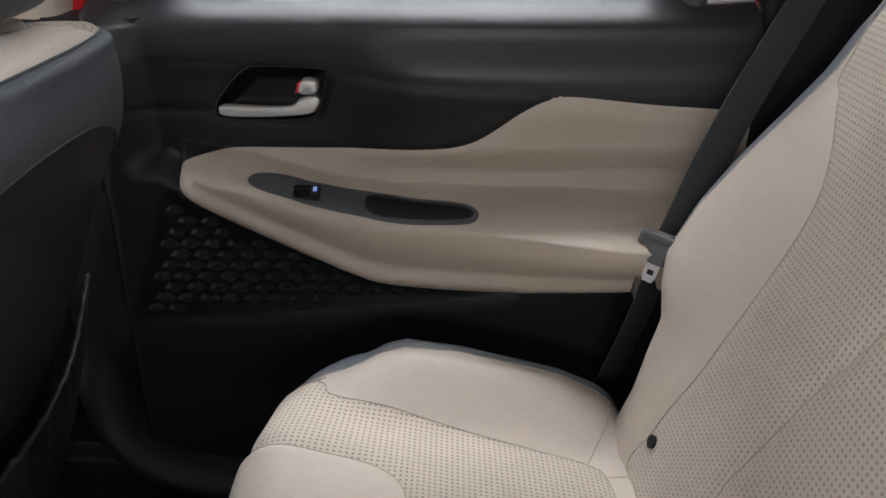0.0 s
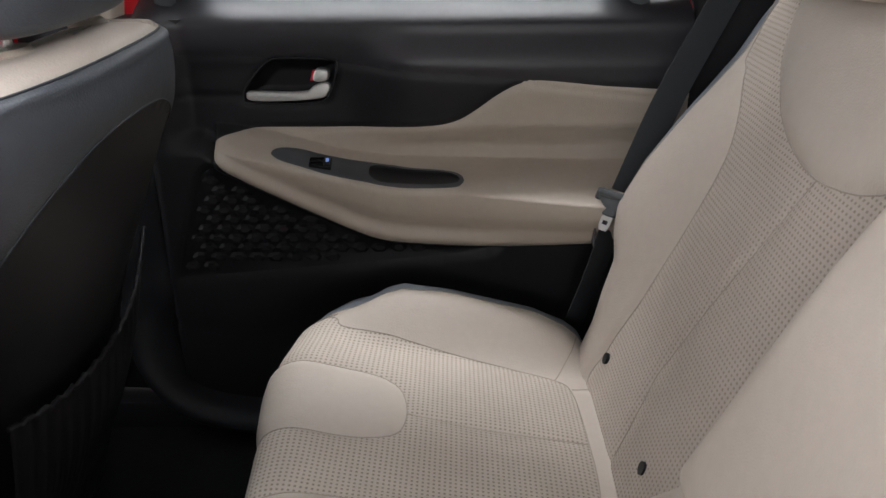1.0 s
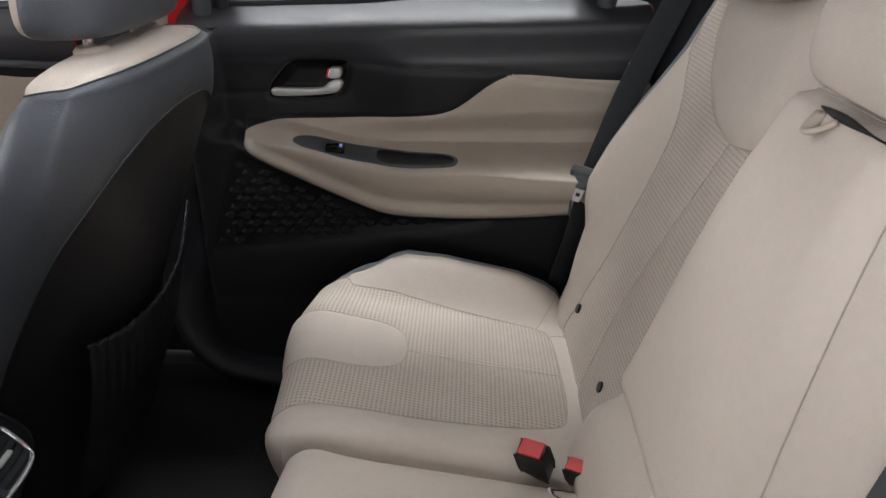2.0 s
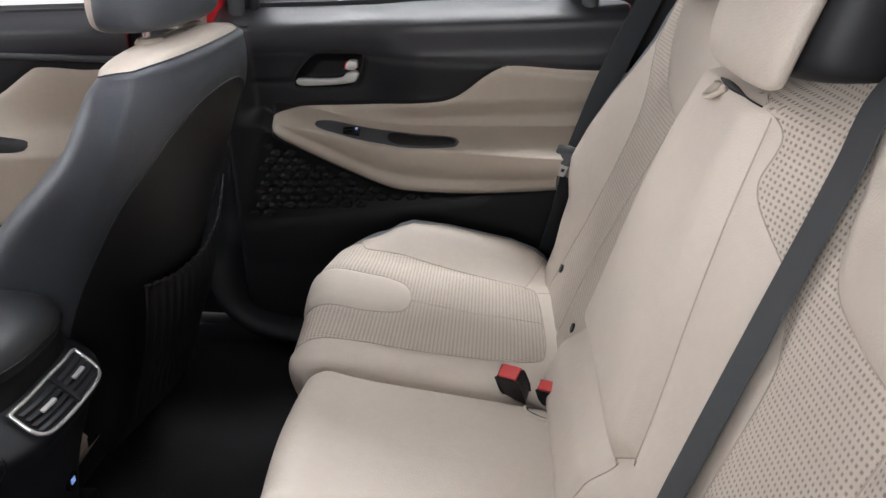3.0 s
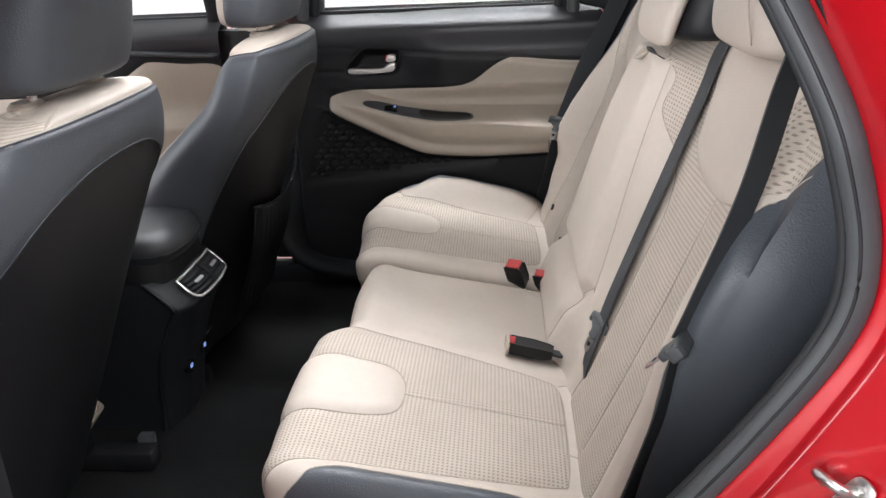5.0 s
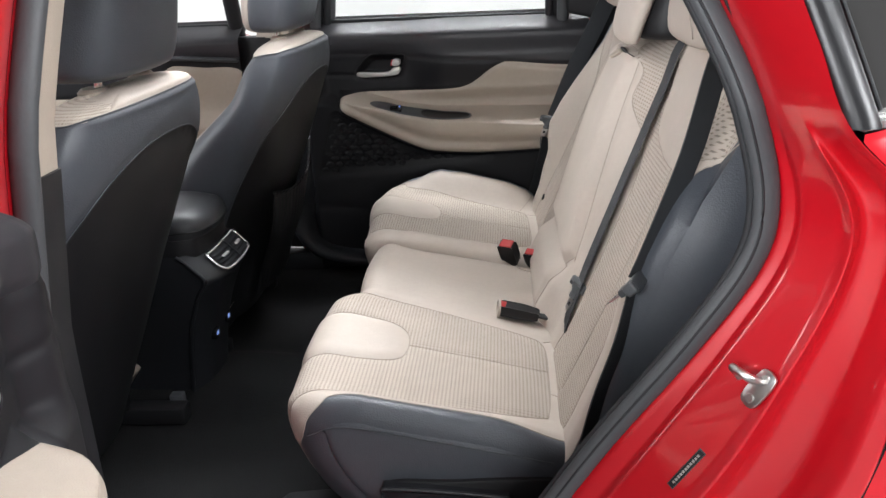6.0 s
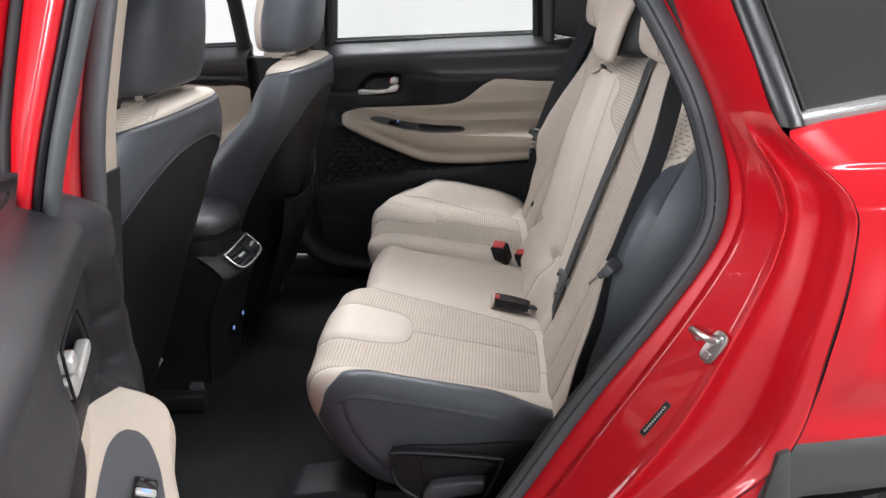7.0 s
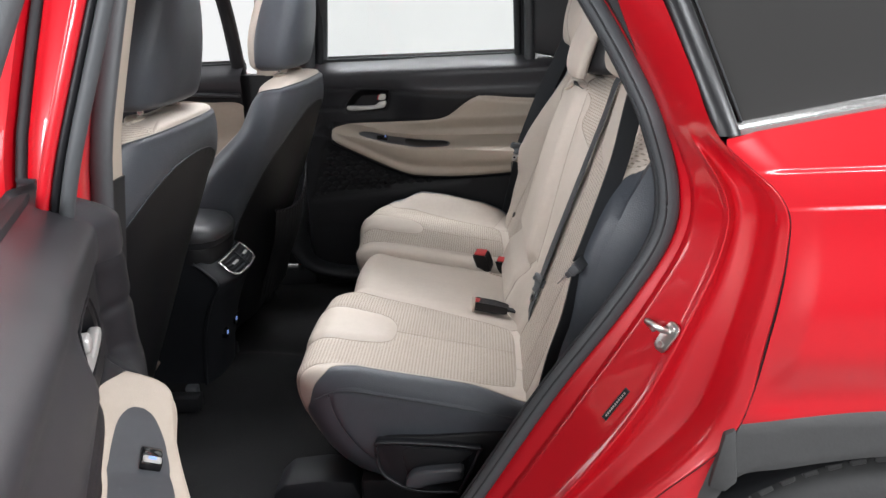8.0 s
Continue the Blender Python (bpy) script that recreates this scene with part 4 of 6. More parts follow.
def rear_door(name, m, hinge, label):
    """The rear door; m is 1 for the right side and -1 for the left."""
    door = thing(name, label, "car door", hinge, "rear doors")
    flip = m < 0

    def place(U, V):
        y = trim_surface(U, V)
        return np.stack([U, m * y, V], 1), np.stack([0 * U, 0 * U - m, 0 * U], 1)

    beige = rounded([(-0.298, 1.012), (-0.295, 1.020), (-0.284, 1.029), (-0.262, 1.0345), (-0.22, 1.038), (-0.10, 1.038), (0.03, 1.042), (0.075, 1.049), (0.105, 1.064), (0.145, 1.094), (0.178, 1.111), (0.21, 1.115), (0.30, 1.106), (0.44, 1.092),
                     (0.46, 1.05), (0.46, 0.89), (0.40, 0.884), (0.27, 0.874), (0.143, 0.866), (0.06, 0.866), (-0.019, 0.872), (-0.06, 0.882), (-0.149, 0.921), (-0.252, 0.972), (-0.280, 0.988), (-0.293, 1.001)], 160)
    plate = rounded(on_shelf([(-0.202, 0.722), (-0.190, 0.733), (-0.161, 0.741), (-0.11, 0.742), (-0.056, 0.739), (0.0, 0.735), (0.058, 0.729), (0.082, 0.722), (0.092, 0.708), (0.090, 0.695), (0.077, 0.686), (0.03, 0.684), (-0.016, 0.686), (-0.06, 0.691), (-0.109, 0.698), (-0.15, 0.702), (-0.184, 0.705), (-0.20, 0.712)]), 110)
    if m < 0:
        plate = rounded(on_shelf([(-0.207, 0.728), (-0.199, 0.740), (-0.178, 0.749), (-0.145, 0.754), (-0.09, 0.756), (0.0, 0.755), (0.06, 0.750), (0.084, 0.740), (0.092, 0.715), (0.085, 0.695), (0.03, 0.688), (-0.09, 0.697), (-0.145, 0.702), (-0.178, 0.708), (-0.198, 0.716)]), 110)
    cup = rounded(on_shelf([(-0.046, 0.733), (0.0, 0.730), (0.058, 0.725), (0.078, 0.718), (0.086, 0.707), (0.078, 0.697), (0.04, 0.693), (-0.02, 0.694), (-0.046, 0.700), (-0.054, 0.715)]), 70)
    pocket = rounded([(-0.372, 0.812), (-0.372, 0.80), (-0.355, 0.796), (-0.13, 0.815), (0.10, 0.838), (0.135, 0.845), (0.15, 0.850), (0.14, 0.855), (0.05, 0.855), (-0.03, 0.863), (-0.07, 0.874), (-0.155, 0.911), (-0.255, 0.960), (-0.310, 0.982), (-0.338, 0.93)], 120)
    hx = 0.0 if m > 0 else -0.032

    def at_handle(outline):
        return [(x + hx, z) for x, z in outline]

    bowl_o = rounded(at_handle([(-0.246, 1.086), (-0.238, 1.108), (-0.205, 1.141), (-0.18, 1.146), (-0.11, 1.143), (-0.101, 1.132), (-0.112, 1.095), (-0.125, 1.080), (-0.17, 1.076), (-0.235, 1.078)]), 48)
    top = [(-0.6, 1.150), (-0.25, 1.150), (-0.10, 1.1375), (0.163, 1.1190), (0.21, 1.108), (0.44, 1.080), (0.6, 1.06), (0.6, 1.4), (-0.6, 1.4)]
    us, vs = np.linspace(-0.405, 0.430, 210), np.r_[np.linspace(0.50, 0.84, 30)[:-1], np.linspace(0.84, 0.94, 26)[:-1], np.linspace(0.94, 1.06, 76)[:-1], np.linspace(1.06, 1.25, 48)]
    made = panels(door, place, us, vs,
                  [("upper_trim", top, M_DOORTOP, "soft black upper trim"), ("speaker_panel", pocket, M_POCKET, "black textured lower panel", -0.006),
                   ("armrest_trim", beige, M_TRIM, "beige padded armrest trim", 0.002), ("switch_plate", plate, M_SWITCH, "dark switch plate", -0.002),
                   ("pull_cup", cup, M_POCKET, "deep black pull cup", -0.022), ("handle_bowl", bowl_o, M_POCKET, "black handle bowl", -0.026)],
                  ("lower_trim", M_DOOR, "black plastic door trim"), seam=0.003, width=0.006,
                  creases=([(-0.405, 1.090), (-0.25, 1.087)], [(-0.405, 0.70), (-0.2, 0.69), (0.43, 0.72)]), flip=not flip)
    # raised facets of the lower panel
    for i in range(17):
        for j in range(10):
            x, z = -0.355 + i * 0.031 + (j % 2) * 0.0155, 0.812 + j * 0.0165
            p = np.array([[x, z]])
            if poly_distance(p, pocket)[0] > -0.012:
                continue
            y = float(trim_surface(np.array([x]), np.array([z]))[0]) + 0.006
            hexa = [(x + 0.0168 * math.cos(a), z + 0.0112 * math.sin(a)) for a in np.arange(6) * math.pi / 3]
            v = [(a, m * (y + 0.001), b) for a, b in hexa] + [(x + (a - x) * 0.50 + 0.002, m * (y - 0.0042), z + (b - z) * 0.45 + 0.001) for a, b in hexa]
            f = [(n, (n + 1) % 6, 6 + (n + 1) % 6, 6 + n) for n in range(6)] + [tuple(range(6, 12))]
            make("facet", v, f if m < 0 else [q[::-1] for q in f], M_FACET, door, smooth=False)

    def P(x, y, z):
        return (x, m * y, z)

    # release handle in its dark bowl
    make("handle_rim", *tube([P(x, 0.7635, z) for x, z in bowl_o], 0.0016, 6, closed=True, up=(0, 1, 0)), M_DOOR, door)
    lever = [(-0.241, 1.083), (-0.243, 1.090), (-0.236, 1.0955), (-0.19, 1.0935), (-0.150, 1.0945), (-0.138, 1.103), (-0.120, 1.108), (-0.112, 1.102), (-0.117, 1.091), (-0.126, 1.084), (-0.17, 1.080), (-0.225, 1.0795)]
    part("handle_lever", solid(*prism(rounded(at_handle(lever), 44), m * 0.762, m * 0.776), bevel=0.004, segments=3), M_SATIN, door, "satin silver release lever")
    part("lock_knob", solid(*prism(rounded(at_handle([(-0.137, 1.112), (-0.133, 1.128), (-0.122, 1.130), (-0.113, 1.126), (-0.116, 1.112)]), 24), m * 0.758, m * 0.778), bevel=0.004, segments=3), M_SATIN, door, "silver lock knob")
    part("lock_mark", solid(*prism(at_handle([(-0.142, 1.112), (-0.1375, 1.127), (-0.1345, 1.127), (-0.138, 1.112)]), m * 0.762, m * 0.774)), M_REDMARK, door, "red unlocked mark")
    # window switch on the plate
    sx, sz = on_shelf([(-0.128, 0.719)])[0]
    sy = float(trim_surface(np.array([sx]), np.array([sz]))[0]) - 0.001
    mt = Matrix.Translation((sx, m * sy, sz)) @ Matrix.Rotation(m * radians(-66), 4, "X")
    sw = part("window_switch", box((-0.017, -0.005, -0.011), (0.017, 0.005, 0.011), 0.002, m=mt), M_PIANO, door, "black window switch")
    part("switch_edge", box((0.006, -0.0075, -0.0095), (0.016, 0.0075, 0.0095), 0.002, m=mt), M_SATIN if m < 0 else M_SHELL, sw, "silver-edged switch paddle")
    part("icon", box((0.009, -0.0085, -0.004), (0.014, 0.0085, 0.004), 0.001, m=mt), M_BLUE, sw, "small blue-lit window icon")
    # outer shell, belt seals and window frame
    skin = [(-0.42, 0.47), (-0.42, 1.205), (0.50, 1.205), (0.575, 1.12), (0.57, 1.02), (0.50, 0.84), (0.40, 0.70), (0.25, 0.56), (0.10, 0.48)]
    if m > 0:
        skin = [(-0.42, 0.47), (-0.42, 1.205), (0.42, 1.205), (0.42, 0.72), (0.25, 0.56), (0.10, 0.48)]
    part("outer_skin", solid(*prism(skin, m * 0.845, m * 0.935), bevel=0.02, segments=3), M_RED, door, "red painted door skin")
    part("inner_core", solid(*prism([(a * 0.985, b) for a, b in skin], m * 0.80, m * 0.846)), M_RED, door)
    part("belt_seal", box((-0.36, min(m * 0.822, m * 0.846), 1.215), (0.36, max(m * 0.822, m * 0.846), 1.242), 0.004), M_RUBBER, door, "black belt seal")
    part("belt_strip", box((-0.40, min(m * 0.872, m * 0.900), 1.205), (0.36, max(m * 0.872, m * 0.900), 1.238), 0.006), M_CHROME, door, "chrome belt strip")
    f = [(-0.332, 1.19, 0.803), (-0.323, 1.238, 0.790), (-0.311, 1.30, 0.770), (-0.300, 1.40, 0.733), (-0.290, 1.48, 0.704), (-0.265, 1.535, 0.688), (-0.20, 1.56, 0.680), (-0.05, 1.57, 0.678), (0.16, 1.555, 0.684), (0.26, 1.48, 0.706), (0.335, 1.36, 0.750), (0.375, 1.19, 0.803)]
    if m > 0:
        f = [(-0.368, 1.18, 0.842), (-0.350, 1.34, 0.815), (-0.33, 1.52, 0.78), (-0.30, 1.57, 0.762), (-0.15, 1.585, 0.75), (0.10, 1.585, 0.75), (0.30, 1.57, 0.755), (0.345, 1.50, 0.785), (0.352, 1.34, 0.82), (0.352, 1.18, 0.842)]
    if m < 0:
        make("window_frame", *tube(spline([P(a - 0.004 * (1 if a < 0 else -1), c + 0.014, b) for a, b, c in f], 60), 0.0085, 10, up=(0, 1, 0)), M_RED, door, "red window frame")
        make("glass_run", *tube(spline([P(a, c + 0.001, b) for a, b, c in f], 60), 0.0052, 8, up=(0, 1, 0)), M_POCKET, door, "black glass run")
        make("frame_seal", *tube(spline([P(a + 0.002, c - 0.013, b) for a, b, c in f], 60), 0.0088, 10, up=(0, 1, 0)), M_SEAL, door, "grey rubber frame seal")
    else:
        make("window_frame", *tube(spline([P(a, c, b) for a, b, c in f], 60), 0.026, 10, flat=1.3, up=(0, 1, 0)), M_SHELL, door, "black window frame")
        inner = [P(a + 0.033 * (1 if a < 0 else -1) * (0.3 if abs(a) < 0.2 else 1), c - 0.012, b - (0.03 if b > 1.54 else 0)) for a, b, c in f]
        make("glass_run", *tube(spline(inner, 60), 0.012, 8, up=(0, 1, 0)), M_RUBBER, door, "black glass run")
        make("frame_seal", *tube(spline([P(a + 0.004, c - 0.040, b) for a, b, c in f], 60), 0.017, 8, up=(0, 1, 0)), M_SEAL, door, "grey rubber frame seal")
    if m > 0:
        gv = spline([P(a, c, b) for a, b, c in f], 40)
        pane = make("window_pane", [Vector(v) + Vector((0, m * 0.002, 0)) for v in gv] + [Vector(v) - Vector((0, m * 0.002, 0)) for v in gv],
                    [tuple(range(len(gv))), tuple(range(len(gv), 2 * len(gv)))[::-1]], M_GLASS, door, "clear glass pane", smooth=False)
        pane.visible_shadow = False
    return door


rear_door("car_door", 1, (-0.42, 0.93, 0.50), "closed black and beige rear door with silver release handle")
left_door = rear_door("car_door", -1, (-0.482, -0.944, 0.50), "open red rear door with beige armrest and window switch")
left_door.rotation_euler = (0, 0, radians(-70))


def front_door_right():
    """The front passenger door, seen past the seats."""
    door = thing("car_door", "closed front passenger door with beige armrest trim", "car door", (-0.60, 0.93, 0.50), "front doors")
    dx = -0.66

    def place(U, V):
        x = U
        y = trim_surface(x * 0 - 0.5, V) - 0.055 * np.exp(-(np.maximum(V - 0.955, 0) / 0.03) ** 2) * np.where(V > 0.955, 1, 0.85 + 0.15 * smooth(V, 0.86, 0.955)) * smooth(V, 0.785, 0.80)
        return np.stack([x, y, V], 1), np.stack([0 * U, 0 * U - 1, 0 * U], 1)

    beige = rounded([(-1.35, 1.040), (-1.10, 1.043), (-0.985, 1.047), (-0.92, 1.060), (-0.87, 1.085), (-0.815, 1.120), (-0.785, 1.131), (-0.70, 1.124), (-0.585, 1.110), (-0.575, 1.0), (-0.575, 0.815), (-0.70, 0.800), (-1.0, 0.792), (-1.2, 0.85), (-1.37, 1.0)], 120)
    cup = rounded([(-1.02, 0.998), (-0.85, 0.985), (-0.825, 0.975), (-0.83, 0.966), (-0.88, 0.963), (-1.03, 0.970)], 50)
    top = [(-1.7, 1.152), (-0.5, 1.152), (-0.5, 1.4), (-1.7, 1.4)]
    panels(door, place, np.linspace(-1.55, -0.585, 120), np.linspace(0.50, 1.25, 96),
           [("upper_trim", top, M_DOORTOP, "soft black upper trim"), ("armrest_trim", beige, M_TRIM, "beige padded armrest trim", 0.002), ("pull_cup", cup, M_POCKET, "black pull cup", -0.015)],
           ("lower_trim", M_DOOR, "black plastic door trim"), seam=0.003, width=0.007, flip=True)
    strip = spline([(-0.59, 0.757, 1.143), (-0.80, 0.754, 1.156), (-1.0, 0.752, 1.165), (-1.3, 0.750, 1.172), (-1.5, 0.750, 1.17)], 40)
    make("trim_strip", *tube(strip, 0.007, 8), M_SWITCH, door, "satin grey trim strip")
    part("handle_lever", box((-1.33, 0.742, 1.085), (-1.20, 0.765, 1.105), 0.006), M_SATIN, door, "satin silver release lever")
    part("handle_bowl", box((-1.35, 0.764, 1.07), (-1.17, 0.79, 1.14), 0.01), M_PIANO, door, "gloss black handle bowl")
    part("outer_skin", box((-1.55, 0.80, 0.47), (-0.585, 0.935, 1.205), 0.02), M_RED, door, "red painted door skin")
    part("belt_seal", box((-1.55, 0.835, 1.215), (-0.585, 0.86, 1.242), 0.004), M_RUBBER, door, "black belt seal")
    frame_path = spline([(-1.58, 0.845, 1.19), (-1.45, 0.825, 1.30), (-1.15, 0.775, 1.50), (-0.95, 0.752, 1.575), (-0.70, 0.752, 1.585), (-0.64, 0.762, 1.56), (-0.615, 0.80, 1.40), (-0.605, 0.842, 1.19)], 50)
    make("window_frame", *tube(frame_path, 0.024, 8, up=(0, 1, 0)), M_SHELL, door, "black window frame")
    return door


front_door_right()


# ---------------------------------------------------------------- car body
car = thing("car_body", "red sport utility car body with black and beige cabin", "car", (0.0, 0.0, 0.0))
JAMB_IN = [(0.285, 1.56), (0.369, 1.422), (0.420, 1.325), (0.448, 1.256), (0.470, 1.169), (0.461, 1.095), (0.400, 0.995), (0.300, 0.858), (0.178, 0.669), (0.10, 0.56), (0.0, 0.50)]
JAMB_OUT = [(0.372, 1.56), (0.429, 1.421), (0.462, 1.335), (0.492, 1.258), (0.570, 1.180), (0.581, 1.115), (0.566, 1.000), (0.530, 0.855), (0.430, 0.760), (0.33, 0.66), (0.18, 0.50)]


def tumble(z):
    """How far the side leans in above the belt line."""
    return 0.42 * max(0.0, z - 1.26) ** 1.15


def left_jamb():
    a, b = spline(JAMB_IN, 90), spline(JAMB_OUT, 90)
    prof = np.array([(0, -0.800), (0.05, -0.812), (0.13, -0.819), (0.152, -0.821), (0.166, -0.829), (0.19, -0.835), (0.30, -0.853), (0.40, -0.870), (0.428, -0.8775), (0.444, -0.8835), (0.458, -0.8850), (0.48, -0.8825), (0.55, -0.873), (0.60, -0.870), (0.66, -0.8705), (0.79, -0.880), (0.82, -0.887), (0.845, -0.905), (0.865, -0.922), (0.89, -0.930), (0.94, -0.935), (0.975, -0.938), (0.99, -0.9375), (1.0, -0.9355)])
    ts = even(spline(prof, 300), 120)
    verts, faces = [], []
    for i in range(90):
        for t, y in ts:
            x, z = a[i] * (1 - t) + b[i] * t
            k = float(smooth(z, 1.20, 1.27))
            y = y * (1 - k) + (-0.80 - 0.125 * t ** 0.7) * k
            verts.append((x, y + tumble(z), z))
    n = len(ts)
    for i in range(89):
        for j in range(n - 1):
            q = i * n + j
            faces.append((q, q + 1, q + n + 1, q + n))
    make("door_jamb", verts, faces, M_RED, car, "glossy red door jamb")
    edge = [(x + 0.0012, -0.9350 + tumble(z), z) for x, z in b[34:78]]
    make("jamb_seam", *tube(edge, 0.0011, 6), M_RUBBER, car, "dark shut line")
    # grey rubber seal round the opening, with its inner lip
    mid = [(x - 0.011, -0.812 + tumble(z), z) for x, z in a]
    make("opening_seal", *tube(mid, 0.0140, 12, flat=0.6, up=(0, 1, 0)), M_SEAL, car, "grey rubber door seal")
    lip = [(x - 0.0255, -0.806 + tumble(z), z) for x, z in a]
    make("seal_lip", *tube(lip, 0.0045, 8, up=(0, 1, 0)), M_RUBBER, car, "black seal lip")
    make("seal_groove", *tube([(x - 0.0165, -0.8195 + tumble(z), z) for x, z in a], 0.0016, 6), M_RUBBER, car)


left_jamb()


def jamb_at(x, z):
    """Place and outward normal of the jamb near a point of its side view."""
    me = bpy.data.objects["door_jamb"].data
    best = min(me.polygons, key=lambda f: (f.center.x - x) ** 2 + (f.center.z - z) ** 2)
    n = Vector(best.normal)
    return Vector((x, best.center.y, z)), (n if n.y < 0 else -n)


def facing(place, normal, spin):
    """A frame whose -y axis follows the normal, with z as upright as it can be."""
    y = -Vector(normal).normalized()
    x = y.cross(Vector((0, 0, 1))).normalized()
    z = x.cross(y)
    m = Matrix((x, y, z)).transposed().to_4x4()
    m.translation = place
    return m @ Matrix.Rotation(radians(spin), 4, "Y")


def left_quarter():
    b = spline(JAMB_OUT, 200)
    low = b[(b[:, 1] < 1.262)]
    zs, xs = low[::-1, 1], low[::-1, 0]

    def belt(x):
        return 1.252 + 0.158 * (x - 0.5) - 0.05 * (x - 0.5) ** 2

    def place(U, V):
        x0 = np.interp(np.minimum(V, 1.25), zs, xs) + 0.0005
        x = x0 + U * (1.75 - x0)
        z = V + (belt(x) - belt(x0)) * smooth(V, 1.0, 1.25)
        hip = -0.003 + 0.020 * smooth(z, 1.172, 1.34) - 0.014 * smooth(z, 1.150, 1.02) + 0.020 * smooth(z, 0.985, 0.90) - 0.006 * smooth(z, 0.90, 0.87)
        hip = hip + 0.0050 * smooth(z, 1.2115, 1.2170) + 0.0036 * smooth(z, 1.1655, 1.1700)
        y = -0.9375 + hip * (0.25 + 0.75 * smooth(U, 0.0, 0.035))
        y = y + 0.05 * smooth(x, 0.9, 1.75) ** 2
        return np.stack([x, y, z], 1), np.stack([0 * U, 0 * U - 1, 0 * U], 1)

    def to_uv(pts):
        out = []
        for x, z in pts:
            x0 = float(np.interp(min(z, 1.25), zs, xs)) + 0.0005
            out.append(((x - x0) / (1.75 - x0), z))
        return np.array(out)

    arch_o = to_uv(even(spline([(0.45, 0.50), (0.47, 0.70), (0.522, 0.862), (0.535, 0.870), (0.62, 0.880), (0.716, 0.886), (0.86, 0.882), (1.02, 0.84), (1.14, 0.73), (1.20, 0.58), (1.21, 0.40)], 80), 60))
    arch_i = to_uv(even(spline([(0.47, 0.50), (0.495, 0.70), (0.532, 0.787), (0.60, 0.803), (0.723, 0.819), (0.85, 0.815), (0.97, 0.77), (1.06, 0.68), (1.11, 0.57), (1.12, 0.40)], 80), 60))
    clad = np.r_[arch_o, arch_i[::-1]]
    void = np.r_[arch_i, [(0.5, 0.2), (-0.3, 0.2)]]
    us = np.linspace(0, 1, 150) ** 1.25
    panels(car, place, us, np.r_[np.linspace(0.50, 1.10, 70)[:-1], np.linspace(1.10, 1.257, 122)],
           [("arch_cladding", clad, M_CLAD, "dark grey wheel arch cladding", 0.0), ("void", void, None, "")],
           ("quarter_panel", M_RED, "glossy red rear quarter panel"), seam=0.003, width=0.005, flip=False)
    end = solid(*prism([(0.498, 0.781), (0.516, 0.860), (0.530, 0.868), (0.536, 0.787), (0.520, 0.772)], -0.9455, -0.86), bevel=0.003)
    part("cladding_end", end, M_CLAD, car, "dark plastic cladding end")
    # chrome strip, gloss pillar cover and privacy glass
    xs2 = np.linspace(0.512, 1.70, 50)
    verts, faces = [], []
    for x in xs2:
        z = belt(x) + 0.004
        for dy, dz in ((-0.902, -0.007), (-0.909, -0.003), (-0.910, 0.004), (-0.903, 0.010), (-0.885, 0.011), (-0.885, -0.007)):
            verts.append((x, dy, z + dz))
    for i in range(49):
        for k in range(6):
            faces.append((i * 6 + k, i * 6 + (k + 1) % 6, (i + 1) * 6 + (k + 1) % 6, (i + 1) * 6 + k))
    faces += [tuple(range(6))[::-1], tuple(49 * 6 + k for k in range(6))]
    make("chrome_strip", verts, faces, M_CHROME, car, "chrome window strip", crease=40)
    v, f = [], []
    for k in range(30):
        w = k / 29
        z = 1.259 + w * 0.301
        xa = float(np.interp(z, [1.25, 1.421, 1.56], [0.490, 0.430, 0.374]))
        for dx, dy in ((0, 0.0), (0.004, -0.008), (0.016, -0.010), (0.030, -0.006), (0.034, 0.0)):
            v.append((xa + dx, -0.916 + dy + tumble(z), z))
    for k in range(29):
        for j in range(4):
            q = k * 5 + j
            f.append((q, q + 1, q + 6, q + 5))
    make("pillar_cover", v, f, M_PILLAR, car, "black pillar cover")
    v, f = [], []
    for k in range(24):
        w = k / 23
        for j in range(24):
            x0 = 0.526 - 0.115 * w
            x = x0 + (1.62 - 0.35 * w - x0) * j / 23
            z0 = belt(x) + 0.012
            z = z0 + (1.57 - z0) * w
            v.append((x, -0.893 + tumble(z), z))
    for k in range(23):
        for j in range(23):
            q = k * 24 + j
            f.append((q, q + 1, q + 25, q + 24))
    make("quarter_window", v, f, M_PRIVACY, car, "dark tinted quarter glass")
    make("glass_edge", *tube([(0.527 - 0.105 * w, -0.897 + tumble(1.268 + w * 0.30), 1.268 + w * 0.30) for w in np.linspace(0, 1, 20)], 0.0022, 6), M_RUBBER, car, "thin black glass edge")


left_quarter()


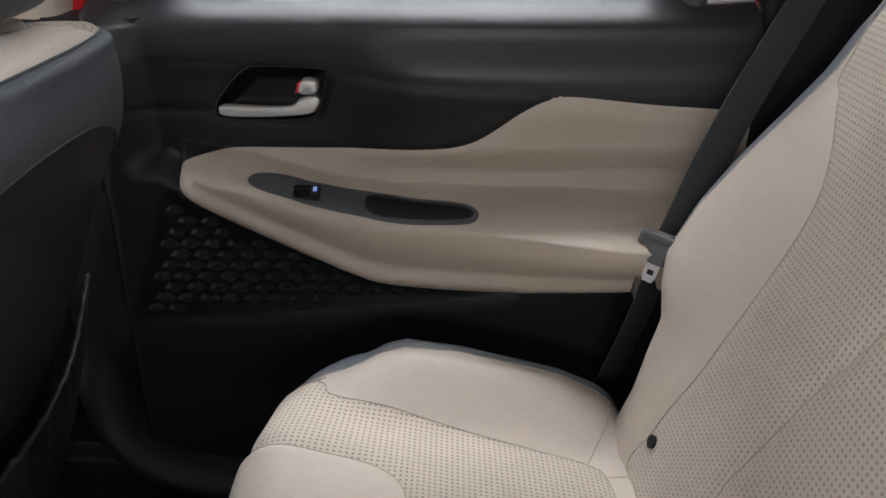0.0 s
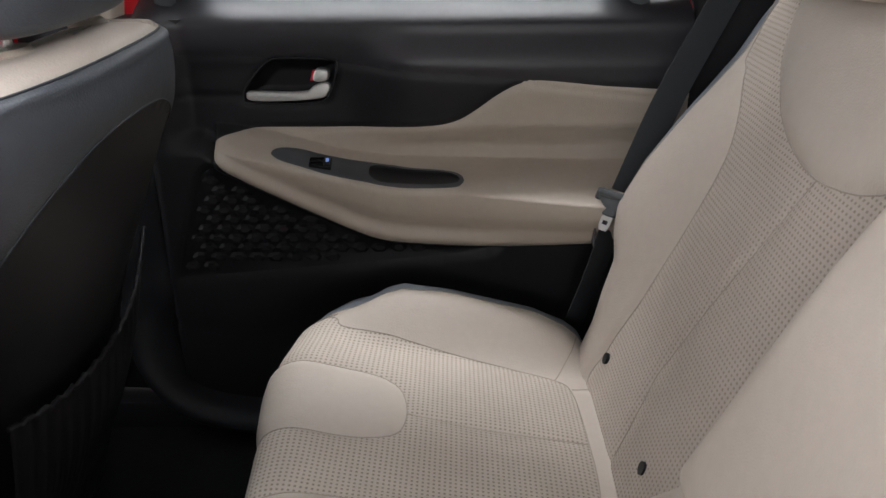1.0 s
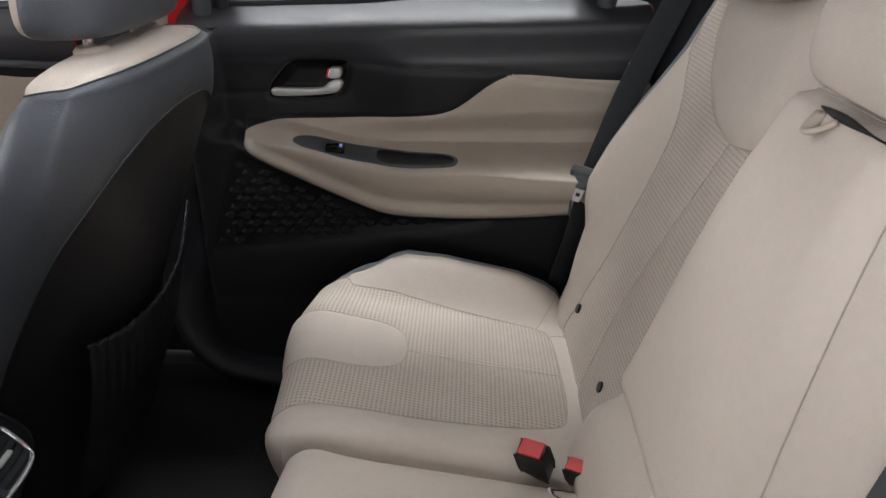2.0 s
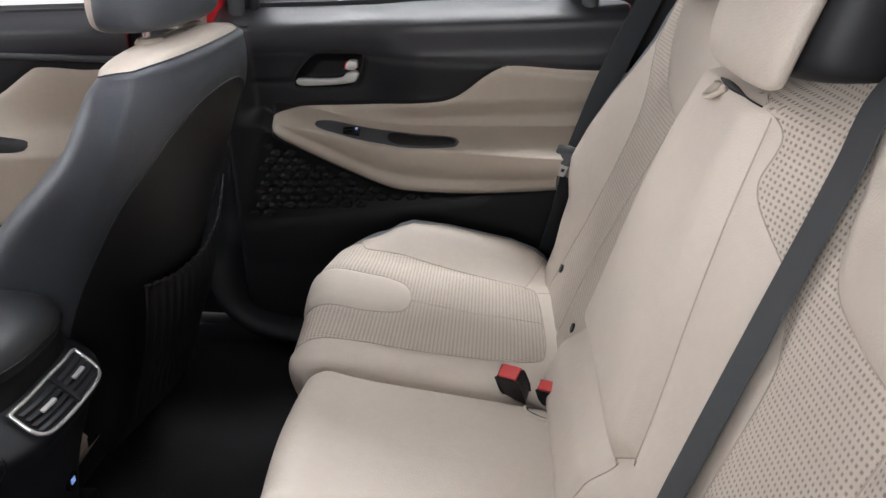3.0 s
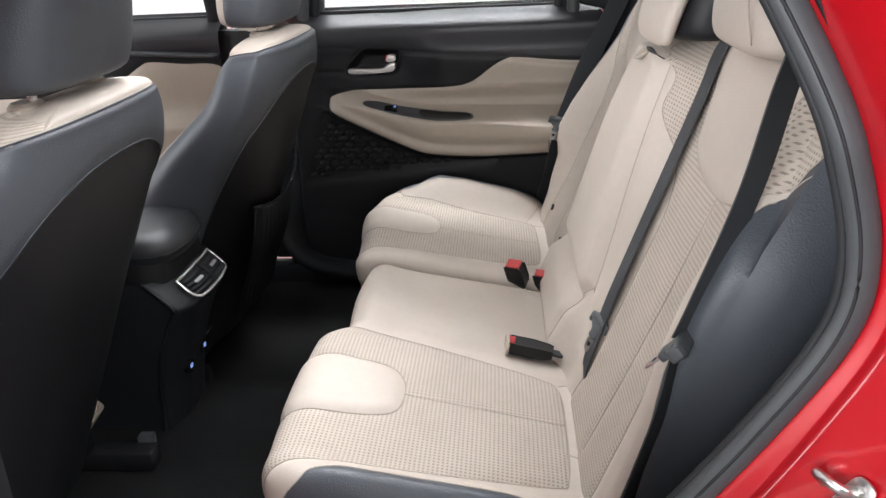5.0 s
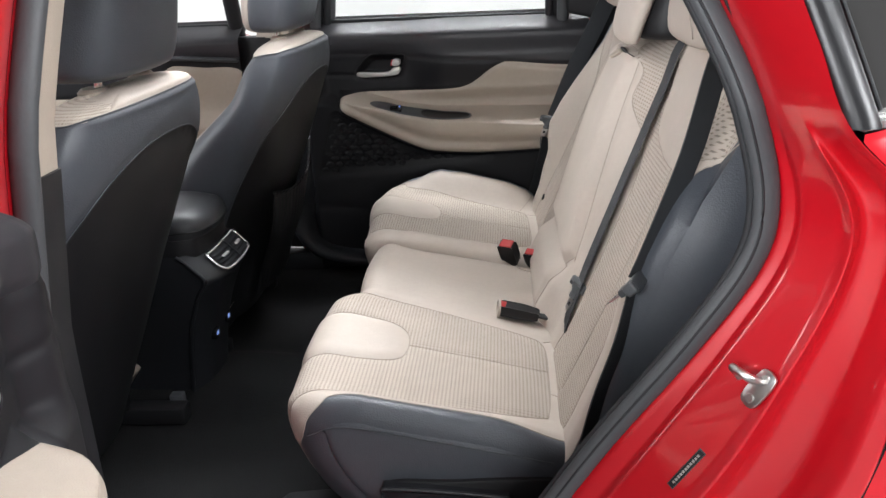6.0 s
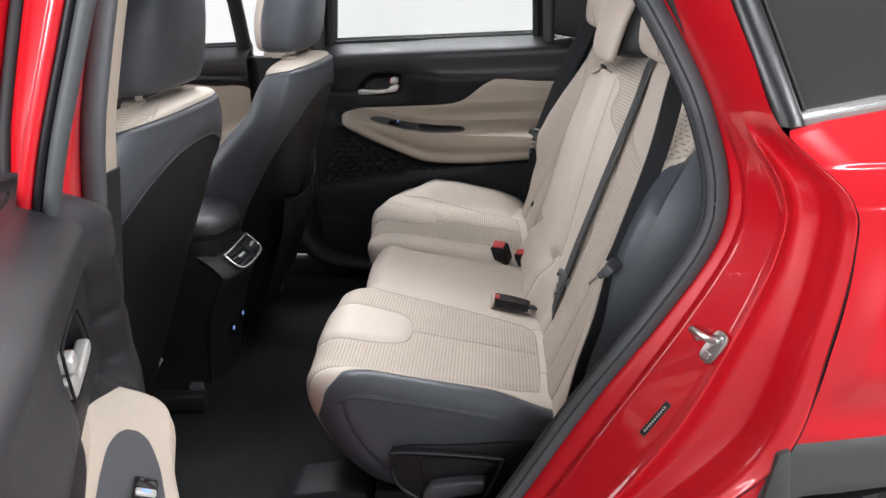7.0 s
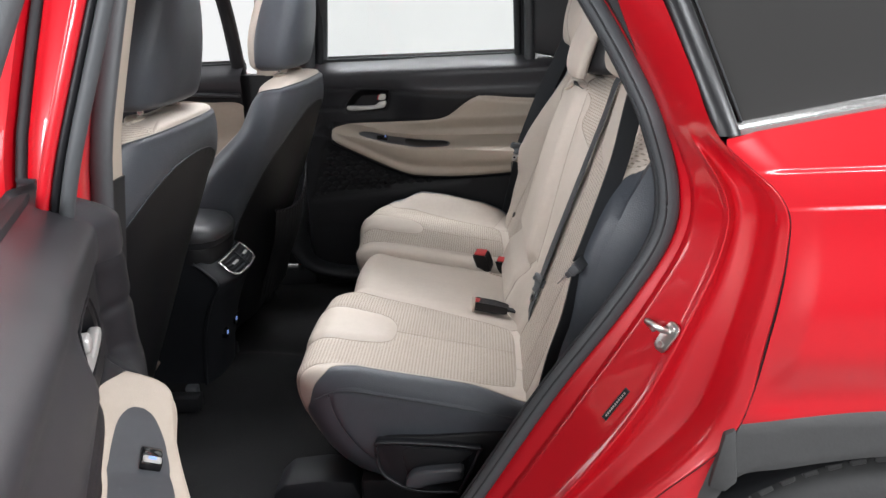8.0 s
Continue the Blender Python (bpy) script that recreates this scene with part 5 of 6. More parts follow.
def wheel():
    w = thing("rear_wheel", "black rear tyre in a grey wheel arch", "wheel", (0.81, -0.80, 0.03))
    cx, cz, rings = 0.78, 0.415, []
    sec = [(-0.66, 0.24), (-0.665, 0.29), (-0.675, 0.335), (-0.70, 0.358), (-0.74, 0.366), (-0.765, 0.366), (-0.768, 0.358), (-0.776, 0.358), (-0.779, 0.367), (-0.82, 0.368), (-0.823, 0.359), (-0.831, 0.359), (-0.834, 0.367), (-0.87, 0.364), (-0.90, 0.352), (-0.918, 0.33), (-0.924, 0.29), (-0.915, 0.24)]
    n = 96
    for k in range(n):
        g = 2 * math.pi * k / n
        rings.append([(cx + (r + 0.016) * math.cos(g), y, cz + (r + 0.016) * math.sin(g)) for y, r in sec])
    rings.append(rings[0])
    v, f = loft(rings, caps=False)
    make("tyre", v, f, M_TYRE, w, "black rubber tyre")
    for k in range(72):
        g = 2 * math.pi * k / 72
        if math.sin(g) < 0.2:
            continue
        m = Matrix.Translation((cx, 0, cz)) @ Matrix.Rotation(-g, 4, "Y")
        part("tread_block", box((0.376, -0.905, -0.012), (0.386, -0.872, 0.010), 0.002, 1, m=m), M_TYRE, w)
    part("rim", cylinder((cx, -0.70, cz), (cx, -0.90, cz), 0.238, 0.238, 40), M_SATIN, w, "silver alloy rim")
    liner = []
    for k in range(40):
        g = math.pi * (0.0 + k / 39)
        liner.append([(cx + 0.45 * math.cos(g), -0.50, 0.36 + 0.46 * math.sin(g)), (cx + 0.43 * math.cos(g), -0.925, 0.375 + 0.440 * math.sin(g))])
    v = [p for r in liner for p in r]
    make("wheel_liner", v, [(2 * i, 2 * i + 1, 2 * i + 3, 2 * i + 2) for i in range(39)], M_RUBBER, car, "black wheel arch liner")


wheel()


def pillars():
    for m in (-1, 1):
        def P(x, y, z):
            return (x, m * y, z)
        rows = []
        for z in np.linspace(0.46, 1.58, 24):
            dx = 0.14 * (z - 1.2) if z > 1.0 else -0.028
            t = tumble(z)
            o = [(-0.392, 0.89), (-0.390, 0.912), (-0.386, 0.922), (-0.37, 0.927), (-0.340, 0.926), (-0.326, 0.915), (-0.324, 0.90), (-0.328, 0.875), (-0.334, 0.862), (-0.340, 0.850), (-0.345, 0.82), (-0.392, 0.82)]
            rows.append([P(x + dx - (0.05 if m > 0 else 0), y - t, z) for x, y in o])
        v, f = loft(rows)
        make("centre_pillar", v, f if m > 0 else [q[::-1] for q in f], M_RED, car, "red painted centre pillar", crease=50)
        seal = [P(-0.328 + (0.14 * (z - 1.2) if z > 1.0 else -0.028), 0.836 - tumble(z), z) for z in np.linspace(0.52, 1.56, 24)]
        make("pillar_seal", *tube(seal, 0.016, 10, flat=0.8, up=(0, 1, 0)), M_SEAL, car, "grey rubber pillar seal")
        for name, z0, z1, mat, label, w in (("pillar_trim", 1.203, 1.56, M_TRIM, "beige pillar trim", 0.0), ("lower_pillar_trim", 0.56, 1.205, M_SHELL, "charcoal lower pillar trim", 0.004)):
            rows = []
            for z in np.linspace(z0, z1, 14):
                dx = 0.14 * (z - 1.2) if z > 1.0 else -0.028
                t = tumble(z)
                o = [(-0.625, 0.84), (-0.590, 0.795), (-0.53, 0.766), (-0.37, 0.752), (-0.338 + w, 0.756), (-0.328 + w, 0.768), (-0.328 + w, 0.815), (-0.341 + w, 0.822)]
                if m > 0 and name == "pillar_trim":
                    o = [(-0.545, 0.83), (-0.535, 0.785), (-0.50, 0.762), (-0.455, 0.757), (-0.440, 0.762), (-0.434, 0.775), (-0.434, 0.822)]
                rows.append([P(x + dx, y - t, z) for x, y in o])
            v, f = loft(rows)
            make(name, v, f if m > 0 else [q[::-1] for q in f], mat, car, label, crease=60)
        gap = [P(-0.402 + (0.14 * (z - 1.2) if z > 1.0 else -0.028) - (0.05 if m > 0 else 0), 0.905 - tumble(z), z) for z in np.linspace(0.52, 1.56, 24)]
        make("shut_gap_seal", *tube(gap, 0.009, 8, up=(0, 1, 0)), M_RUBBER, car, "black seal in the shut gap")
        # sill and its scuff cover, flowing up into the pillar
        part("sill", box(P(-1.6, 0.80, 0.36) if m > 0 else (-1.6, -0.93, 0.36), P(0.10, 0.93, 0.50) if m > 0 else (0.10, -0.80, 0.50), 0.02), M_RED, car, "red painted sill")
        path = spline([P(-0.44, 0.775, 0.98), P(-0.442, 0.768, 0.80), P(-0.440, 0.755, 0.68), P(-0.41, 0.738, 0.59), P(-0.33, 0.725, 0.545), P(-0.15, 0.72, 0.53), P(0.20, 0.72, 0.53)], 40)
        make("sill_trim", *tube(path, 0.055, 12, flat=0.45, up=(0, 0, 1)), M_CONSOLE, car, "dark grey scuff trim")


pillars()


def shell():
    for y in (-0.80, 0.735):
        part("kick_panel", box((-1.6, y, 0.46), (0.45, y + 0.065, 0.545), 0.01), M_CONSOLE, car, "dark grey kick panel")
    part("floor_pan", box((-1.7, -0.82, 0.40), (1.4, 0.82, 0.462)), M_RUBBER, car, smooth=False)
    n = 70
    xs, ys = np.linspace(-1.6, 1.3, n), np.linspace(-0.80, 0.80, n)
    v = [(x, y, 0.492 + 0.008 * noise.noise(Vector((x * 6, y * 6, 0))) + 0.05 * math.exp(-(y / 0.13) ** 4) * float(smooth(x, -0.15, -0.45))) for x in xs for y in ys]
    f = [(i * n + j, (i + 1) * n + j, (i + 1) * n + j + 1, i * n + j + 1) for i in range(n - 1) for j in range(n - 1)]
    make("carpet", v, f, M_CARPET, car, "black floor carpet")
    # unseen roof; its long glass opening is invented to let top light in
    for name, lo, hi in (("roof", 1.602, 1.64), ("headliner", 1.575, 1.60)):
        mat, label = (M_RED, "unseen red roof round an added opening") if name == "roof" else (M_LINER, "light cloth headliner")
        w = 0.72 if name == "roof" else 0.70
        part(name, join_bm(box((-0.95, -w, lo), (-0.62, w, hi), 0.008), box((0.20, -w, lo), (1.42, w, hi), 0.008),
                           box((-0.619, -w, lo), (0.199, -0.42, hi), 0.008), box((-0.619, 0.42, lo), (0.199, w, hi), 0.008)), mat, car, label)
    glass = part("added_roof_glass", box((-0.63, -0.43, 1.642), (0.21, 0.43, 1.648)), M_GLASS, car, "added clear roof glass, unseen, lets top light in")
    glass.visible_shadow = False
    # unseen closed rear end, also keeps stray light out of the cabin
    part("tailgate", box((1.42, -0.86, 0.45), (1.50, 0.86, 1.62), 0.02), M_RED, car, "closed red tailgate")
    part("cargo_wall", box((1.36, -0.80, 0.47), (1.41, 0.80, 1.57), 0.01), M_SHELL, car, "black cargo trim")
    part("dashboard", solid(*prism([(-1.75, 0.50), (-1.75, 1.12), (-1.40, 1.10), (-1.32, 1.02), (-1.36, 0.85), (-1.48, 0.70), (-1.50, 0.50)], -0.78, 0.78), bevel=0.03), M_SHELL, car, "black dashboard")
    # right rear corner: black quarter trim round the small fixed window
    o = [(0.435, 0.50), (0.435, 1.225), (0.365, 1.24), (0.368, 1.34), (0.362, 1.57), (1.38, 1.57), (1.38, 0.50)]
    part("quarter_trim", solid(*prism(o, 0.765, 0.80), bevel=0.012), M_SHELL, car, "black rear quarter trim")
    part("outer_quarter", box((0.43, 0.80, 0.50), (1.45, 0.93, 1.57), 0.02), M_RED, car, "red rear quarter")
    a = spline(JAMB_IN, 40)
    o = [(x + 0.005, z) for x, z in a] + [(0.0, 0.47), (1.38, 0.47), (1.38, 1.57)]
    part("quarter_trim", solid(*prism(o, -0.80, -0.765)), M_SHELL, car, "black rear quarter trim")
    part("wheel_house", box((0.47, -0.78, 0.47), (1.25, -0.60, 0.90), 0.05), M_SHELL, car, "black wheel house trim")
    part("front_body", box((-2.9, -0.90, 0.36), (-1.76, 0.90, 1.05), 0.08, 4), M_RED, car, "red front body")
    part("outer_front", box((-1.6, -0.935, 0.46), (-0.442, -0.80, 1.205), 0.012), M_RED, car, "closed red driver door")
    rows = []
    for z in np.linspace(1.19, 1.56, 12):
        s, t = 0.14 * (z - 1.2), tumble(z)
        rows.append([(x + s, -y + t, z) for x, y in ((-0.520, 0.88), (-0.520, 0.928), (-0.512, 0.934), (-0.424, 0.934), (-0.414, 0.928), (-0.412, 0.90))])
    v, f = loft(rows)
    make("driver_window_frame", v, [q[::-1] for q in f], M_RED, car, "red driver window frame", crease=50)
    v = [(x + 0.14 * (z - 1.2), -0.915 + tumble(z), z) for z in np.linspace(1.20, 1.56, 12) for x in (-1.35, -0.518)]
    make("driver_window", v, [(2 * i, 2 * i + 1, 2 * i + 3, 2 * i + 2) for i in range(11)], M_PRIVACY, car, "dark driver window")


shell()


# ---------------------------------------------------------------- centre console
def console():
    c = thing("centre_console", "black centre console with padded lid and silver-framed rear vents", "console", (-0.7, 0.0, 0.50))
    side = spline([(-0.475, 0.50), (-0.468, 0.57), (-0.458, 0.64), (-0.443, 0.70), (-0.418, 0.765), (-0.400, 0.795), (-0.404, 0.812), (-0.430, 0.836), (-0.455, 0.853)], 40)
    rings = []
    for x, z in side:
        w = 0.092 + 0.032 * float(smooth(z, 0.55, 0.80)) - 0.006 * float(smooth(z, 0.82, 0.86))
        ring = []
        for k in range(24):
            t = -1 + 2 * k / 23
            bow = -0.030 * abs(t) ** 3.5
            ring.append((x + bow, w * t, z))
        rings.append(ring)
    v = [p for r in rings for p in r]
    f = [(i * 24 + j, i * 24 + j + 1, (i + 1) * 24 + j + 1, (i + 1) * 24 + j) for i in range(39) for j in range(23)]
    make("rear_face", v, [q[::-1] for q in f], M_CONSOLE, c, "dark plastic rear face")
    for m in (-1, 1):
        vv, ff = [], []
        for r in rings:
            p = r[0] if m < 0 else r[-1]
            for q in np.linspace(0, 1, 8):
                vv.append((p[0] + (-1.25 - p[0]) * q, p[1] - m * 0.01 * q, p[2]))
        for i in range(39):
            for j in range(7):
                ff.append((i * 8 + j, i * 8 + j + 1, i * 8 + j + 9, i * 8 + j + 8))
        make("side_panel", vv, ff if m > 0 else [q[::-1] for q in ff], M_CONSOLE, c, "dark plastic side")
        crease = [(p[0] - 0.005, p[1] + m * 0.002, p[2]) for p in [(r[0] if m < 0 else r[-1]) for r in rings]]
        make("edge_bead", *tube(crease, 0.004, 6), M_CONSOLE, c)
    part("storage_rim", solid(*loft([[(x, y * s, z) for x, y in rounded([(-1.2, -0.112), (-0.60, -0.112), (-0.475, -0.105), (-0.448, -0.07), (-0.444, 0.0), (-0.448, 0.07), (-0.475, 0.105), (-0.60, 0.112), (-1.2, 0.112)], 60)] for s, z in ((1.0, 0.845), (1.0, 0.872), (0.97, 0.884))])), M_SHELL, c, "black storage box")
    lid_o = rounded([(-0.98, -0.10), (-0.75, -0.112), (-0.55, -0.112), (-0.462, -0.098), (-0.436, -0.06), (-0.430, 0.0), (-0.436, 0.06), (-0.462, 0.098), (-0.55, 0.112), (-0.75, 0.112), (-0.98, 0.10)], 70)
    mid = np.array([-0.70, 0.0])
    rings = [[(*(mid + (np.array(p) - mid) * s), z) for p in lid_o] for s, z in ((0.955, 0.882), (0.985, 0.884), (1.0, 0.892), (1.0, 0.906), (0.99, 0.915), (0.95, 0.927), (0.84, 0.936), (0.6, 0.941), (0.2, 0.942))]
    lid = part("armrest_lid", solid(*loft(rings)), M_LID, c, "padded black armrest lid")
    make("lid_seam", *tube([(*(mid + (np.array(p) - mid) * 1.0), 0.8985) for p in lid_o], 0.0018, 6, closed=True), M_SHELL, lid)
    # vents: silver frame, slats, divider
    u = Vector((0.030, 0, -0.030)).normalized()
    base = Vector((-0.4165, 0.0, 0.8225)) + Vector((0.7, 0, 0.7)) * 0.004
    nrm = Vector((0.707, 0, 0.707))

    def V(y, t, h=0.0):
        bow = -0.030 * (abs(y) / 0.124) ** 3.5
        return base + Vector((bow, y, 0)) + u * t + nrm * h
    o = rounded([(-0.086, -0.020), (-0.084, -0.025), (-0.06, -0.0275), (0.0, -0.029), (0.06, -0.0275), (0.078, -0.025), (0.082, -0.018), (0.080, 0.010), (0.072, 0.022), (0.05, 0.025), (0.0, 0.026), (-0.06, 0.025), (-0.078, 0.021), (-0.086, 0.008)], 64)
    vent = part("vent_recess", solid(*loft([[V(a, b, 0.001) for a, b in o], [V(a, b, 0.003) for a, b in o]])), M_POCKET, c, "dark vent recess")
    make("vent_frame", *tube([V(a, b, 0.003) for a, b in o], 0.0032, 8, closed=True, up=(0.7, 0, 0.7)), M_CHROME, vent, "bright silver vent frame")
    for y0, y1 in ((-0.078, -0.005), (0.005, 0.075)):
        for t in (-0.016, -0.006, 0.004, 0.014):
            bm = solid(*loft([[V(y, t - 0.003, 0.003), V(y, t + 0.003, 0.0065), V(y, t + 0.0035, 0.006), V(y, t - 0.0025, 0.0025)] for y in np.linspace(y0, y1, 6)]))
            part("vent_slat", bm, M_CONSOLE, vent)
        bm = solid(*loft([[V(y, -0.006, 0.006), V(y, -0.001, 0.009), V(y, 0.001, 0.007), V(y, -0.004, 0.004)] for y in np.linspace((y0 + y1) / 2 - 0.015, (y0 + y1) / 2 + 0.015, 4)]))
        part("vent_tab", bm, M_SATIN, vent, "small silver vent tab")
    part("vent_divider", solid(*loft([[V(y, -0.026, 0.002), V(y, 0.024, 0.002), V(y, 0.024, 0.008), V(y, -0.026, 0.008)] for y in (-0.004, 0.004)])), M_CONSOLE, vent)
    # two charging sockets
    for y, z in ((0.030, 0.655), (-0.049, 0.650)):
        x = -0.4560
        s = part("charging_socket", cylinder((x - 0.01, y, z), (x + 0.004, y, z - 0.001), 0.0155, 0.0145, 24), M_PIANO, c, "round black charging socket")
        part("socket_icon", box((x + 0.004, y - 0.0055, z - 0.004), (x + 0.0052, y + 0.0055, z + 0.005), 0.0005), M_BLUE, s, "blue-lit socket icon")
    return c


console()


# ---------------------------------------------------------------- belts and buckles
def latch_plate(parent, at, yaw, tilt, flip=1):
    """Grey belt loop with its steel tongue."""
    m = Matrix.Translation(at) @ Matrix.Rotation(radians(yaw), 4, "Z") @ Matrix.Rotation(radians(tilt), 4, "Y") @ Matrix.Scale(0.88, 4)
    o = rounded([(-0.033, 0.004), (-0.031, 0.013), (-0.018, 0.016), (0.018, 0.016), (0.031, 0.013), (0.033, 0.004), (0.024, -0.004), (0.014, -0.012), (0.0125, -0.024), (-0.0125, -0.024), (-0.014, -0.012), (-0.024, -0.004)], 48)
    bm = solid(*prism([(a, b) for a, b in o], -0.006, 0.006, "x"), bevel=0.003)
    bm = join_bm(bm, box((-0.011, -0.031, 0.004), (0.011, 0.031, 0.017), 0.005, 3))
    for w in (-1, 1):
        bm = join_bm(bm, box((-0.009, w * 0.031 - 0.005, -0.004), (0.009, w * 0.031 + 0.005, 0.016), 0.004, 3))
    bmesh.ops.transform(bm, matrix=m, verts=bm.verts)
    lp = part("latch_plate", bm, M_LOOP, parent, "grey plastic latch plate")
    bm = solid(*prism([(-0.011, -0.020), (0.011, -0.020), (0.011, -0.042), (0.007, -0.050), (-0.007, -0.050), (-0.011, -0.042)], -0.0012, 0.0012, "x"))
    bmesh.ops.transform(bm, matrix=m, verts=bm.verts)
    part("tongue", bm, M_STEEL, lp, "steel tongue")
    bm = box((-0.0014, -0.005, -0.040), (0.0014, 0.005, -0.033))
    bmesh.ops.transform(bm, matrix=m, verts=bm.verts)
    part("tongue_slot", bm, M_SHELL, lp)
    return lp


def belts():
    b = thing("seat_belt", "grey webbing belt hanging beside the far door with latch plate", "seat belt", (0.30, 0.62, 0.60), "rear seat belts")
    webbing("shoulder_webbing", [(0.60, 0.735, 1.56), (0.530, 0.708, 1.40), (0.452, 0.694, 1.236), (0.386, 0.676, 1.104), (0.328, 0.648, 0.968)], (0.85, 0.30, 0.2), 0.050, M_WEBGREY, b, "grey shoulder webbing")
    webbing("lap_webbing", [(0.322, 0.648, 0.966), (0.308, 0.652, 0.90), (0.285, 0.668, 0.80), (0.245, 0.69, 0.66)], (0.8, 0.45, 0.2), 0.046, M_WEB, b, "black lap webbing")
    latch_plate(b, (0.308, 0.628, 0.962), 40, 30)
    part("webbing_label", box((0.285, 0.640, 0.885), (0.287, 0.668, 0.915)), M_LOOP, b)
    b = thing("seat_belt", "grey webbing belt for the centre seat lying on the back", "seat belt", (0.31, -0.25, 0.74), "rear seat belts")
    webbing("shoulder_webbing", [(0.520, -0.258, 1.300), (0.474, -0.266, 1.262), (0.446, -0.272, 1.190), (0.378, -0.284, 1.020), (0.330, -0.294, 0.900), (0.312, -0.296, 0.848)], (0, 1, 0), 0.047, M_WEBGREY, b, "grey shoulder webbing")
    webbing("lap_webbing", [(0.312, -0.296, 0.847), (0.290, -0.312, 0.790), (0.286, -0.325, 0.735), (0.30, -0.335, 0.70)], (0, 1, 0), 0.044, M_WEB, b, "black lap webbing")
    latch_plate(b, (0.313, -0.292, 0.846), 14, 31)
    b = thing("seat_belt", "dark webbing belt running past the open door side with latch plate", "seat belt", (0.32, -0.66, 0.60), "rear seat belts")
    webbing("shoulder_webbing", [(0.530, -0.720, 1.54), (0.470, -0.655, 1.37), (0.445, -0.640, 1.287), (0.417, -0.642, 1.172), (0.374, -0.646, 1.050), (0.358, -0.648, 1.010)], (0.75, 0.66, 0), 0.047, M_WEBGREY, b, "dark shoulder webbing")
    webbing("lap_webbing", [(0.358, -0.650, 1.008), (0.336, -0.670, 0.935), (0.306, -0.692, 0.860), (0.285, -0.702, 0.775), (0.262, -0.71, 0.66), (0.24, -0.71, 0.58)], [(0.60, 0.80, 0), (0.55, 0.83, 0), (0.6, 0.8, 0), (0.8, 0.5, 0)], 0.046, M_WEB, b, "black lap webbing")
    latch_plate(b, (0.350, -0.660, 1.006), -24, 46)


belts()


def buckle(at, yaw, pitch, roll, length, label, size=0.86, sleeve=False):
    b = thing("belt_buckle", label, "seat belt buckle", at, "belt buckles")
    m = Matrix.Translation(at) @ Euler((radians(roll), radians(pitch), radians(yaw))).to_matrix().to_4x4() @ Matrix.Scale(size, 4)
    ring = [[(x, y * k, z * k) for y, z in rounded([(-0.016, -0.010), (0.016, -0.010), (0.016, 0.010), (-0.016, 0.010)], 28, 1)] for x, k in ((0.0, 0.93), (0.003, 1.0), (length * 0.55, 1.02), (length * 0.9, 0.86), (length, 0.70))]
    bm = solid(*loft(ring))
    bmesh.ops.transform(bm, matrix=m, verts=bm.verts)
    part("body", bm, M_BUCKLE, b, "black plastic body")
    bm = box((-0.0030, -0.0135, -0.0085), (0.012, 0.0135, 0.0112), 0.0015, m=m)
    part("release_button", bm, M_REDTAB, b, "red release button")
    bm = box((-0.0012, -0.012, 0.0035), (0.002, 0.012, 0.0065), m=m)
    part("tongue_slot", bm, M_POCKET, b)
    bm = box((length - 0.005, -0.010, -0.003), (length + 0.05, 0.010, 0.003), 0.002, m=m)
    part("stalk", bm, M_WEB, b, "black stalk")
    if sleeve:
        loop = [m @ Vector((-0.003 - 0.004 * math.cos(g), 0.021 * math.cos(g), 0.016 * math.sin(g) - 0.002)) for g in np.linspace(0, 2 * math.pi, 28, endpoint=False)]
        make("sleeve", *tube(loop, 0.0030, 8, closed=True), M_BEIGE, b, "beige sleeve edge")
    return b


buckle((0.186, 0.116, 0.786), 62, 62, 0, 0.062, "black belt buckle with red button standing in a cushion gap", 1.08)
buckle((0.240, 0.108, 0.768), 62, 62, 0, 0.055, "black belt buckle with red button sunk in a cushion pocket")
buckle((0.172, -0.190, 0.765), -8, 10, 0, 0.085, "black belt buckle with red button lying on the beige cushion", 0.90, True)


# ---------------------------------------------------------------- small fittings
def striker():
    s = thing("door_striker", "bare steel striker loop bolted to the red jamb", "door latch", (0.448, -0.888, 0.975))
    q, nrm = jamb_at(0.453, 0.972)
    m = facing(q + nrm * 0.004, nrm, 24) @ Matrix.Scale(0.62, 4)
    bm = solid(*prism(rounded([(-0.014, -0.034), (0.014, -0.034), (0.019, 0.0), (0.014, 0.034), (-0.014, 0.034), (-0.019, 0.0)], 36), -0.004, 0.003), bevel=0.002)
    bmesh.ops.transform(bm, matrix=m, verts=bm.verts)
    part("plate", bm, M_STEEL, s, "steel base plate")
    loop = [m @ Vector(p) for p in spline([(-0.004, 0.0, 0.014), (-0.010, -0.030, 0.014), (-0.028, -0.040, 0.012), (-0.044, -0.034, 0.006), (-0.048, -0.010, -0.004), (-0.040, 0.004, -0.012)], 24)]
    make("loop", *tube(loop, 0.0048, 10), M_STEEL, s, "bent steel loop")
    for z in (-0.022, 0.022):
        bm = cylinder((0, -0.003, z), (0, -0.008, z), 0.0085, 0.0075, 18)
        bmesh.ops.transform(bm, matrix=m, verts=bm.verts)
        part("bolt", bm, M_STEEL, s, "steel bolt head")


striker()


